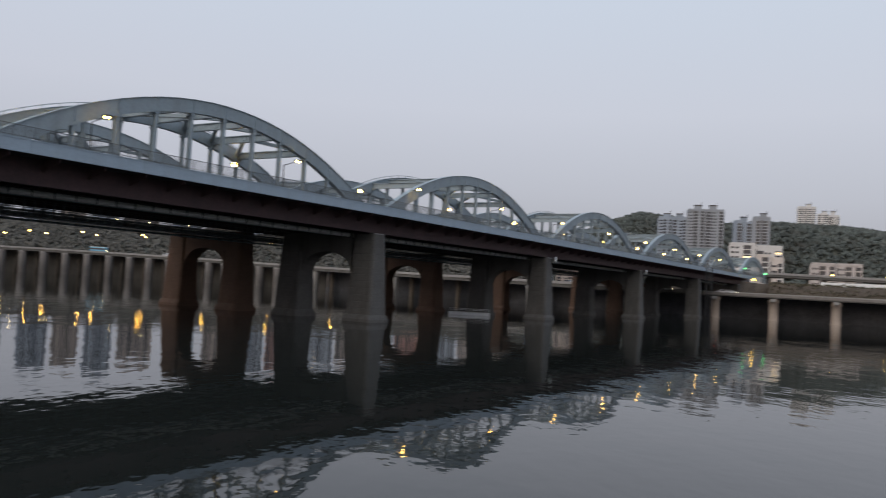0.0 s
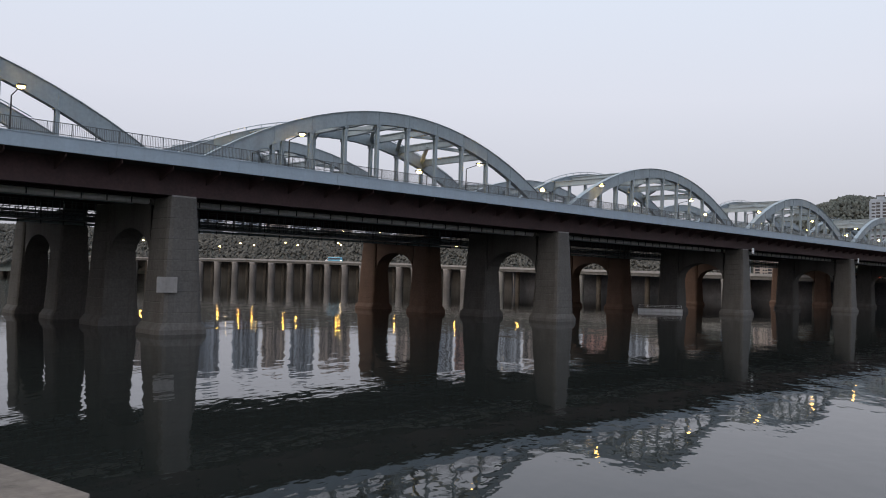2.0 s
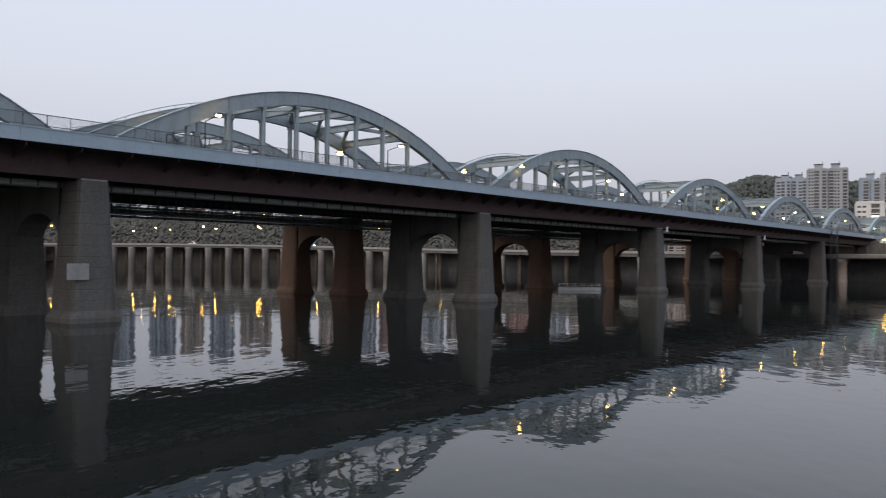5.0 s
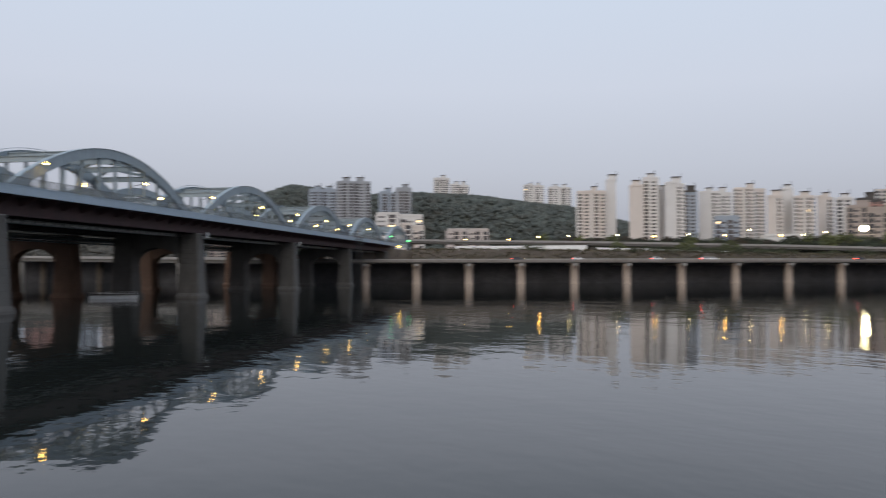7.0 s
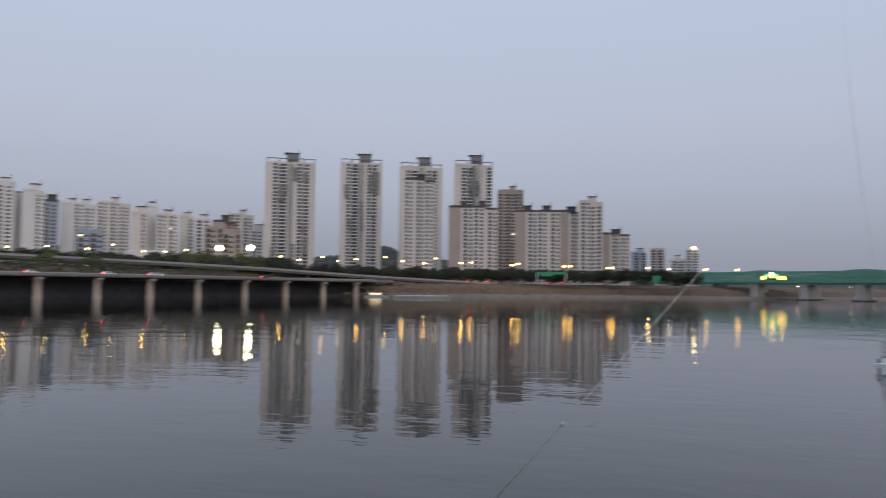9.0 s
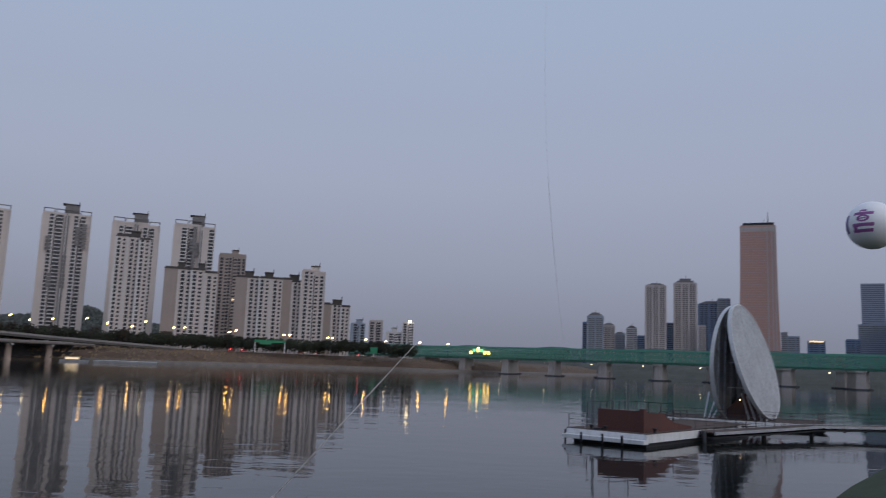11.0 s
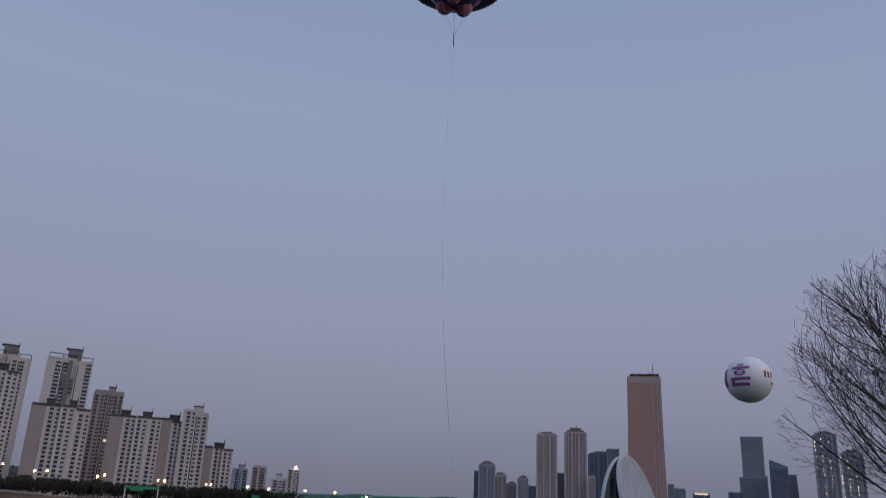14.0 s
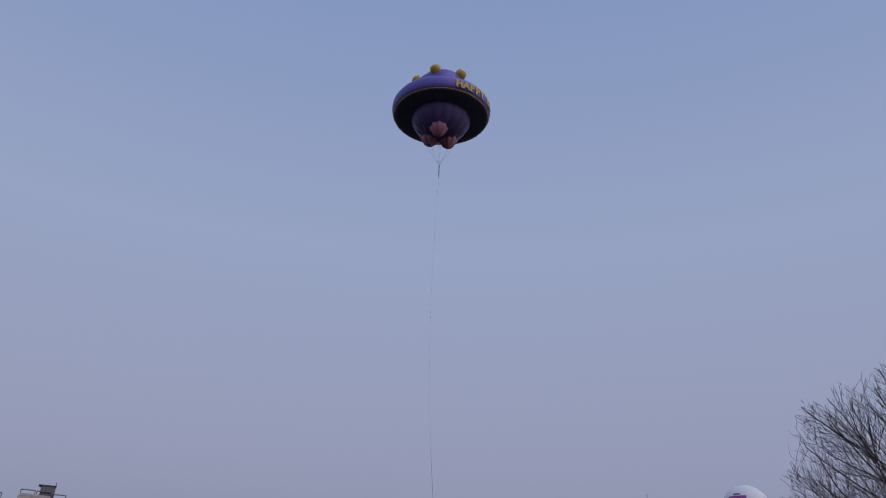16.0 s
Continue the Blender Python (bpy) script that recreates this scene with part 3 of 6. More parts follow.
                    m.beam((xa, y1, za), (xb, ym, zb), 0.46, 0.46)
                else:
                    m.beam((xa, ym, za), (xb, y0, zb), 0.46, 0.46)
                    m.beam((xa, ym, za), (xb, y1, zb), 0.46, 0.46)
                part("sway_brace", m, "steel", bridge)


def build_deck():
    x0, x1 = -SPAN * 1.35, 318.0
    m = Mesh()
    m.box(x0, DECK0 + 0.3, 16.5, x1, DECK1 - 0.3, 17.0)
    part("deck_slab", m, "asphalt", bridge)
    fas = Mesh().box(0, 0, 16.5, 12.54, 0.28, 17.72).box(0, -0.05, 17.72, 12.54, 0.34, 17.82).data("fascia_panel")
    x = x0
    while x < x1:
        for y in (DECK0, DECK1 - 0.28):
            part("fascia_panel", fas, "fascia", bridge, m=pose(x + 0.01, y, 0))
        x += 12.56
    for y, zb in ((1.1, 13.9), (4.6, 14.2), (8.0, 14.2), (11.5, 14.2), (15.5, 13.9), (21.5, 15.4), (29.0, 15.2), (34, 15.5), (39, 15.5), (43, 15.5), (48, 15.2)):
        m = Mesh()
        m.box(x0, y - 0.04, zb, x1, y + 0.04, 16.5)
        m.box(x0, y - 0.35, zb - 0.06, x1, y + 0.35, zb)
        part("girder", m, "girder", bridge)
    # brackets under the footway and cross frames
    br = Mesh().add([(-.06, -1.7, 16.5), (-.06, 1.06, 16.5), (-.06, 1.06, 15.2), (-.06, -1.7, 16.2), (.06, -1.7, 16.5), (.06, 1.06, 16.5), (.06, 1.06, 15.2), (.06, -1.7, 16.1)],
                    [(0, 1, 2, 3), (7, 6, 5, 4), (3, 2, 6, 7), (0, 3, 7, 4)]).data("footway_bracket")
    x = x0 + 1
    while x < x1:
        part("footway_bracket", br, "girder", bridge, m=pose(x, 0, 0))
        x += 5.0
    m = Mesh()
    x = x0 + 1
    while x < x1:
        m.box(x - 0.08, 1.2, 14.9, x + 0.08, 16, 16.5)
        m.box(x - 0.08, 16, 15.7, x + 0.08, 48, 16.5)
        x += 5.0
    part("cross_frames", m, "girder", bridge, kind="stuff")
    # service pipes and their hangers
    for y, z, r in ((5.6, 13.5, 0.34), (9.5, 13.6, 0.22), (24.5, 12.9, 0.16), (24.5, 12.3, 0.16), (24.5, 11.7, 0.16), (26.5, 12.6, 0.2)):
        m = Mesh()
        m.beam((x0, y, z), (x1, y, z), 2 * r, sides=8)
        part("service_pipe", m, "whitepaint" if y < 6 else "steel", bridge)
    m = Mesh()
    x = x0
    while x < x1:
        m.box(x - .05, 24.2, 11.4, x + .05, 24.3, 16.4)
        m.box(x - .05, 5.2, 13.2, x + .05, 5.3, 16.4)
        x += 2.5
    part("pipe_hangers", m, "dark", bridge, kind="stuff")
    m = Mesh()
    for y in (19.6, 22.0):
        for z in (11.9, 12.5, 13.1):
            m.beam((x0, y, z), (x1, y, z), 0.09)
        x = x0
        while x < 150:
            m.box(x - .04, y - .04, 11.8, x + .04, y + .04, 14.0)
            m.beam((x, y, 11.9), (x + 1.3, y, 13.1), 0.06)
            x += 1.3
    m.box(x0, 19.6, 11.78, x1, 22.0, 11.86)
    part("inspection_walkway", m, "railpaint", bridge, "hanging inspection walkway under the deck")
    # railing: posts, rails, pickets
    for y in (DECK0 + 0.15, DECK1 - 0.2):
        m = Mesh()
        m.beam((x0, y, 19.0), (x1, y, 19.0), 0.08, 0.06)
        m.beam((x0, y, 18.0), (x1, y, 18.0), 0.07, 0.05)
        part("handrail", m, "railpaint", bridge)
        m = Mesh()
        x = x0
        while x < x1:
            m.box(x - .014, y - .014, 17.8, x + .014, y + .014, 19.0)
            x += 0.16 if x < 90 else 0.32
        part("railing_bars", m, "railpaint", bridge, kind="stuff")
        m = Mesh()
        x = x0
        while x < x1:
            m.box(x - .028, y - .03, 17.8, x + .028, y + .03, 19.0)
            x += 2.1
        part("railing_posts", m, "railpaint", bridge, kind="stuff")
    # kerb between footway and road
    for y in (2.4, 12.2, 32, 42):
        m = Mesh()
        m.box(x0, y - 0.2, 17.0, x1, y + 0.2, 17.75)
        part("road_kerb", m, "concrete", bridge)


def shaft_mesh(w):
    """A battered stone pier shaft with rounded corners, courses and a flared foot."""
    m = Mesh()
    levels = [(-2.0, 0.50, 0), (0.45, 0.46, 0), (0.75, 0.30, 0), (1.1, 0.08, 0)]
    n = 12
    for i in range(n):
        z = 1.1 + 1.05 * i
        s = -0.72 * i / n
        levels += [(z + 0.03, s, 0), (z + 0.98, s - 0.04, 0), (z + 0.99, s - 0.09, 0), (z + 1.04, s - 0.09, 0)]
    vs, fs = [], []
    hw, k = 2.2, 0.55
    for z, o, _ in levels:
        x1, y0, y1 = hw + o, -min(o, 0.6) * 0.6, w + min(o, 0.6) * 0.6
        for x, y in ((-x1 + k, y0), (x1 - k, y0), (x1 - 0.15, y0 + 0.15), (x1, y0 + k), (x1, y1 - k), (x1 - 0.15, y1 - 0.15), (x1 - k, y1), (-x1 + k, y1), (-x1 + 0.15, y1 - 0.15), (-x1, y1 - k), (-x1, y0 + k), (-x1 + 0.15, y0 + 0.15)):
            vs.append((x, y, z))
    for i in range(len(levels) - 1):
        for j in range(12):
            fs.append((12 * i + j, 12 * i + (j + 1) % 12, 12 * i + 12 + (j + 1) % 12, 12 * i + 12 + j))
    fs.append(tuple(range(12 * (len(levels) - 1), 12 * len(levels))))
    return m.add(vs, fs)


def build_piers():
    for k in range(-1, 6):
        x = SPAN * k - 1.4
        for pair in (SHAFTS[0:2], SHAFTS[2:4]):
            for i, (y0, y1) in enumerate(pair):
                me = shaft_mesh(y1 - y0)
                # rear pairs past the first pier carry warm light in their colour
                part("pier_shaft", me, "pier" if pair[0][0] < 5 or k < 1 else "pier_warmlit", bridge, m=pose(x, y0, 0))
            # arched tie between the two shafts
            a, b = pair[0][1] - 0.1, pair[1][0] + 0.1
            c, r = (a + b) / 2, (b - a) / 2
            m = Mesh()
            n = 12
            top = 13.7
            ring = []
            for i in range(n + 1):
                t = math.pi * i / n
                yy, zz = c - r * math.cos(t), 7.6 + 3.2 * math.sin(t)
                ring.append((yy, zz))
            vs = [(xx, y, z) for xx in (-1.45, 1.45) for y, z in ring] + [(xx, y, top) for xx in (-1.45, 1.45) for y, z in ring]
            o = n + 1
            fs = []
            for i in range(n):
                fs += [(i, i + 1, 2 * o + i + 1, 2 * o + i), (o + i + 1, o + i, 3 * o + i, 3 * o + i + 1), (i + 1, i, o + i, o + i + 1)]
            fs += [(2 * o + i, 2 * o + i + 1, 3 * o + i + 1, 3 * o + i) for i in range(n)]
            m.add(vs, fs)
            part("pier_arch", m, "pier" if pair[0][0] < 5 or k < 1 else "pier_warmlit", bridge, m=pose(x, 0, 0))
            for yb in (pair[0][0] + 0.6, pair[1][1] - 1.6):
                part("bearing_pad", Mesh().box(-1.3, yb, 13.7, 1.3, yb + 1.0, 13.86), "concrete", bridge, m=pose(x, 0, 0))


build_arches()
build_deck()
build_piers()


def street_lamp_mesh(h, arm):
    m = Mesh()
    m.beam((0, 0, 0), (0, 0, h - 0.4), 0.2, w2=0.12, sides=8)
    m.beam((0, 0, h - 0.45), (0, arm, h), 0.10, sides=6)
    return m


def street_lamp(m, h, arm, head, label, group, size=0.5):
    """A lamp post with one arm along its local y and a glowing head."""
    t = thing("street_lamp", m, label, "street lamp", group)
    part("pole", street_lamp_mesh(h, arm), "dark", t)
    hd = Mesh()
    hd.box(-size * 0.5, arm - size * 0.6, h - 0.02, size * 0.5, arm + size * 0.8, h + 0.14)
    part("lamp_head", hd, "dark", t)
    b = Mesh()
    ball(b, (0, arm + size * 0.1, h - 0.02), size * 0.55, 10, 6, 0.7)
    part("lamp_glass", b, head, t, smooth=True)
    return t


for k in range(-2, 10):
    u = 12.0 + 29.2 * k
    street_lamp(BR @ pose(u, 2.4, 17.0), 5.0, -2.6, "lampwarm", "lit warm lamp on a post beside the bridge roadway", "bridge lamps", 0.62)
    street_lamp(BR @ pose(u + 0.2, 10.6, 17.0), 5.0, 1.6, "lampwarm", "lit warm lamp on a post beside the bridge roadway", "bridge lamps", 0.8)

# ---- the riverside road on columns ----


def along(line, step):
    """Points every step metres along a line, with their headings."""
    out, left = [], 0.0
    for a, b in zip(line, line[1:]):
        a, b = Vector(a), Vector(b)
        ln = (b - a).length
        s = left
        while s < ln:
            p = a.lerp(b, s / ln)
            out.append((p.x, p.y, math.degrees(math.atan2(b.y - a.y, b.x - a.x))))
            s += step
        left = s - ln
    return out


def sweep(line, y0, y1, z0, z1):
    """A slab swept along a line: from y0 to y1 sideways, z0 to z1 high."""
    m = Mesh()
    vs = []
    n = len(line)
    zz = (lambda i, z: z[i] if isinstance(z, (list, tuple)) else z)
    for i, p in enumerate(line):
        a, b = Vector(line[max(i - 1, 0)]), Vector(line[min(i + 1, n - 1)])
        d = (b - a).normalized()
        nr = Vector((-d.y, d.x))
        p = Vector(p)
        for o, z in ((y0, z0), (y1, z0), (y1, z1), (y0, z1)):
            q = p + nr * o
            vs.append((q.x, q.y, zz(i, z)))
    fs = [(3, 2, 1, 0), (4 * n - 4, 4 * n - 3, 4 * n - 2, 4 * n - 1)]
    for i in range(n - 1):
        for j in range(4):
            fs.append((4 * i + j, 4 * i + (j + 1) % 4, 4 * i + 4 + (j + 1) % 4, 4 * i + 4 + j))
    return m.add(vs, fs)


VIA = [(70, 322), (105, 306), (160, 281), (200, 264), (245, 252), (285, 243), (338, 240), (392, 236), (440, 215)]
VIA_AZ = (18.8, 22.45, 26.18, 29.9, 33.65, 37.3, 40.95, 44.45, 47.7, 50.8, 53.9, 56.65, 59.2, 61.5)


def cross(line, az):
    """Where the bearing az meets a line."""
    d = Vector((math.sin(radians(az)), math.cos(radians(az))))
    for a, b in zip(line, line[1:]):
        a, b = Vector(a), Vector(b)
        e = b - a
        den = d.x * e.y - d.y * e.x
        if abs(den) < 1e-9:
            continue
        s = (a.x * e.y - a.y * e.x) / den
        k = (a.x * d.y - a.y * d.x) / den
        if s > 0 and -0.001 <= k <= 1.001:
            return d * s, math.degrees(math.atan2(e.y, e.x))
    return None


EAST = [(-560, 570), (-420, 548), (-270, 530), (-213, 525), (-150, 505), (-75, 455), (-4, 398), (38, 350), (69, 323)]
EAST_Z = [14.5, 14.5, 14.5, 14.0, 13.0, 11.0, 9.6, 8.8, 8.3]


def build_viaduct():
    t = thing("riverside_viaduct", pose(0, 0, 0), "low concrete riverside road on a row of columns", "viaduct")
    part("deck", sweep(VIA, -0.5, 17, 8.4, 9.3), "pier", t)
    part("parapet", sweep(VIA, -0.7, -0.35, 8.8, 9.7), "deckconc", t)
    part("road_surface", sweep(VIA, 0, 16.5, 9.3, 9.36), "asphalt", t)
    part("parapet", sweep(VIA, 16.6, 17, 9.3, 10.3), "concrete", t)
    col = Mesh()
    col.turned([(1.9, -2), (1.9, 0.3), (1.65, 0.35), (1.65, 6.4), (1.95, 7.0), (1.95, 8.2)], 16)
    cd = col.data("column", True)
    cd.materials.append(M["colbeige"])
    cap = Mesh().box(-0.9, -1.2, 7.2, 0.9, 16.3, 8.2).data("pier_cap")
    for az in VIA_AZ:
        c = cross(VIA, az)
        if c:
            p, h = c
            for o in (1.7,):
                part("column", cd, "concrete", t, m=pose(p.x, p.y, 0, 0, 0, h) @ pose(0, o, 0))
            part("pier_cap", cap, "concrete", t, m=pose(p.x, p.y, 0, 0, 0, h))
    # retaining wall behind the columns, its colour darkened for the shade there
    part("retaining_wall", sweep(VIA, 16.2, 17, 0, 9.2), "darkwall", t)
    e = thing("riverside_viaduct", pose(0, 0, 0), "concrete riverside road on close rows of thick columns", "viaduct")
    part("deck", sweep(EAST, 0, 15, EAST_Z, [z + 1.7 for z in EAST_Z]), "pier", e)
    part("parapet", sweep(EAST, -0.4, 0.2, [z + 1.4 for z in EAST_Z], [z + 2.5 for z in EAST_Z]), "concrete", e)
    part("retaining_wall", sweep(EAST[:6], 15.2, 16, 0, EAST_Z[:6]), "pier", e)
    # this stretch is coloured dark for the shade under the deck
    part("retaining_wall", sweep(EAST[5:], 15.2, 16, 0, EAST_Z[5:]), "darkwall", e)
    for n, (x, y, h) in enumerate(along(EAST, 15.0)):
        if x > -95 and n % 2:
            continue
        zt = float(np.interp(x, [p[0] for p in EAST], EAST_Z))
        r = 2.5 if x < -95 else 1.6
        cd2 = Mesh().turned([(r, -2), (r, zt - 2.0), (r + 0.3, zt - 1), (r + 0.3, zt)], 14)
        part("column", cd2, "eastcol" if x < -95 else "concrete", e, m=pose(x, y, 0, 0, 0, h) @ pose(0, 2.2, 0), smooth=True)
        part("column", Mesh().turned([(1.3, -2), (1.3, zt)], 10), "stone", e, m=pose(x, y, 0, 0, 0, h) @ pose(5, 10, 0), smooth=True)


build_viaduct()

# ---- far buildings ----


def apartment(az0, az1, d, top, name="apartment_building", label="tall cream apartment tower with balconies", base=5.0, depth=16.0, bays=3, wall="cream",
              floor_h=2.9, turn=0.0, roof=True, seed=0, side=None, group="apartment towers", plain=0, lit=0.0006, style=0):
    """A block of flats: stepped bays with a window or balcony at each floor, parapets and lift houses."""
    rnd = random.Random(seed)
    a = (az0 + az1) / 2
    w = d * math.tan(radians(az1 - az0)) / math.cos(radians(turn)) - (depth * abs(math.tan(radians(turn))) * 0.6 if turn else 0)
    w = max(w, 6)
    t = thing(name, polar(a, d, 0, turn), label, "building", group)
    bw = w / bays
    for i in range(bays):
        x0 = -w / 2 + bw * i
        x1 = x0 + bw
        setb = 0.0 if i % 2 == 0 else 1.6
        zt = top - (0 if i != bays - 1 or bays < 2 else rnd.choice((0, 1.5)))
        m = Mesh()
        m.box(x0, setb, base, x1 - 0.001, depth - setb * 0.5, zt)
        part("wall", m, wall if i >= plain or not side else side, t)
        m = Mesh()
        m.box(x0 + 0.3, setb + 0.3, zt, x1 - 0.3, depth - 1, zt + 1.2)
        m.box(x0 - 0.15, setb - 0.25, zt - 0.5, x1 + 0.15, depth, zt)
        part("parapet", m, "roofdark" if side == "beige" else wall, t)
        if style == 1:      # open pergola frame on the roof
            m = Mesh()
            for xx in (x0 + 0.6, x1 - 0.6):
                m.box(xx - 0.3, setb, zt + 1.2, xx + 0.3, setb + 0.6, zt + 4.0)
            m.box(x0 + 0.3, setb - 0.4, zt + 3.6, x1 - 0.3, setb + 1.0, zt + 4.2)
            part("roof_frame", m, "panefar", t)
        if i < plain:
            continue
        m = Mesh()
        m.box(x0 - 0.55, setb - 0.9, base, x0 + (1.0 if side else 0.05), setb + 0.4, zt - 1.0)
        m.box(x1 - 0.9, setb - 0.7, base, x1 - 0.3, setb + 0.4, zt - 0.5)
        part("pilaster", m, "white" if wall == "cream" else wall, t)
        if i:
            # dark strip beside the bay stands in for a shaded recess
            m = Mesh()
            m.box(x0 + 0.05, setb - 0.10, base + 2, x0 + 0.75, setb + 0.3, zt - 2)
            part("stair_glazing", m, "pane", t)
        floors = int((zt - base - 3) / floor_h)
        kinds = rnd.choice(("nbpw", "wpbn", "bpwb", "wbpb", "bwpb"))
        if style == 1:
            kinds = ("pb", "bn", "pb", "bp")[i % 4]
        elif side:
            kinds = ("bpwp", "pbpw")[i % 2]
        elif bw < 9:
            kinds = kinds[:2] if "b" in kinds[:2] else "bw"
        wt = {"n": 0.5, "p": 1.1 if style == 1 else 0.45, "b": 1.0, "w": 1.1}
        unit = (bw - 1.0) / sum(wt[q] for q in kinds)
        pan, slab, lt = Mesh(), Mesh(), Mesh()
        sx1 = x0 + 0.8
        for kd in kinds:
            sx0 = sx1
            sx1 = sx0 + unit * wt[kd]
            if kd in "np":
                continue
            if kd == "b":     # a dark panel for the balcony recess's shade, with its fronts
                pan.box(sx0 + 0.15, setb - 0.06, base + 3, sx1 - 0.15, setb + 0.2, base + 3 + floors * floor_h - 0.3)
            for f in range(floors):
                z = base + 3 + f * floor_h
                if kd == "b":
                    slab.box(sx0 + 0.2, setb - 0.5, z - 0.1, sx1 - 0.2, setb - 0.02, z + rnd.choice((0.55, 0.8, 0.8)))
                    if rnd.random() < lit * 2:
                        lt.box(sx0 + 0.4, setb - 0.1, z + 1.0, sx1 - 0.6, setb, z + 2.4)
                else:
                    n = max(1, int((sx1 - sx0) / 2.3))
                    ww = (sx1 - sx0) / n
                    for q in range(n):
                        tgt = lt if rnd.random() < lit else pan
                        tgt.box(sx0 + q * ww + 0.4, setb - 0.06, z + 0.8, sx0 + (q + 1) * ww - 0.4, setb + 0.2, z + 2.2)
        for mm, nm, mt in ((pan, "glazing", "pane"), (slab, "balcony_cladding", "white" if wall == "cream" else wall), (lt, "lit_glazing", "litwindow")):
            if mm.v:
                part(nm, mm, mt, t, kind="stuff")
    # windows on the flanks
    fl = Mesh()
    for f in range(int((top - base - 3) / floor_h)):
        z = base + 3 + f * floor_h
        for y in (3.5, depth - 5):
            fl.box(-w / 2 - 0.06, y, z + 0.9, -w / 2 + 0.2, y + 1.6, z + 2.2)
            fl.box(w / 2 - 0.2, y, z + 0.9, w / 2 + 0.06, y + 1.6, z + 2.2)
    part("side_glazing", fl, "pane", t, kind="stuff")
    if style == 1:      # dark stacked loggias; a proud dark strip holds the central recess's shade
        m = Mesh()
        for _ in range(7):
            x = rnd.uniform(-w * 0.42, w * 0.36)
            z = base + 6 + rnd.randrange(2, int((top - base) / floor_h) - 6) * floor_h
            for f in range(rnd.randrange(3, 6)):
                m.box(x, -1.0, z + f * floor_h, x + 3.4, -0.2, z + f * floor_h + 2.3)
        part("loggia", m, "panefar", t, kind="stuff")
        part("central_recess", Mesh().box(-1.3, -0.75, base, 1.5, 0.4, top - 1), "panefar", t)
    if roof:
        n = 1 if (w < 26 or style == 1) else 2
        hw = 5.2 if style == 1 else rnd.uniform(2.4, 3.8)
        hh = 8.5 if style == 1 else rnd.uniform(3.0, 5.0)
        for i in range(n):
            cx = (i - (n - 1) / 2) * w * 0.42 + rnd.uniform(-1, 1) + (w * 0.06 if n == 1 else 0)
            m = Mesh()
            m.box(cx - hw, 3, top, cx + hw, 10, top + hh)
            part("lift_house", m, "panefar" if style == 1 else "roofdark" if side == "beige" else wall, t)
            m = Mesh()
            m.box(cx - hw - (1.8 if style == 1 else 0.3), 2.4, top + hh, cx + hw + 0.3, 10.6, top + hh + 0.7)
            m.box(cx + hw - 0.5, 6, top + hh + 0.7, cx + hw, 6.4, top + hh + 3.4)
            part("lift_house_roof", m, "roofdark", t)
    return t


def top_of(el, d):
    return EYE_Z + el * d


T4 = "tall cream and grey apartment tower with rooftop lift house"
for i, (a0, a1, d, el, n) in enumerate(((55.0, 58.4, 680, 0.1495, 4), (60.2, 63.1, 690, 0.1515, 4), (64.4, 67.4, 700, 0.149, 4), (68.3, 71.0, 700, 0.1525, 3))):
    apartment(a0, a1, d, top_of(el, d), label=T4, seed=1 + i, bays=n, base=9, style=1)
T5 = "mid-rise beige apartment slab with plain end wall"
apartment(64.7, 66.9, 620, top_of(.1335, 620), label=T5, seed=5, bays=3, plain=0, side="beige", depth=14, base=9)
apartment(67.9, 71.4, 620, top_of(.100, 620), label=T5, seed=6, bays=4, plain=1, side="beige", depth=12, base=9)
apartment(71.4, 73.2, 720, top_of(.1205, 720), label=T5, seed=7, bays=2, depth=12, wall="beige", base=9)
apartment(72.6, 75.8, 625, top_of(.095, 625), label=T5, seed=8, bays=4, plain=1, side="beige", depth=12, base=9)
apartment(75.75, 77.1, 632, top_of(.095, 632), label=T5, seed=9, bays=2, plain=1, side="beige", depth=12, base=9)
apartment(77.1, 78.75, 630, top_of(.107, 630), label=T5, seed=19, bays=2, depth=12, base=9)
apartment(78.6, 80.6, 650, top_of(.067, 650), label=T5, seed=10, bays=3, plain=1, side="beige", depth=12, base=9)
# the slope of older blocks behind the riverside road
OB = "off-white apartment block on the slope"
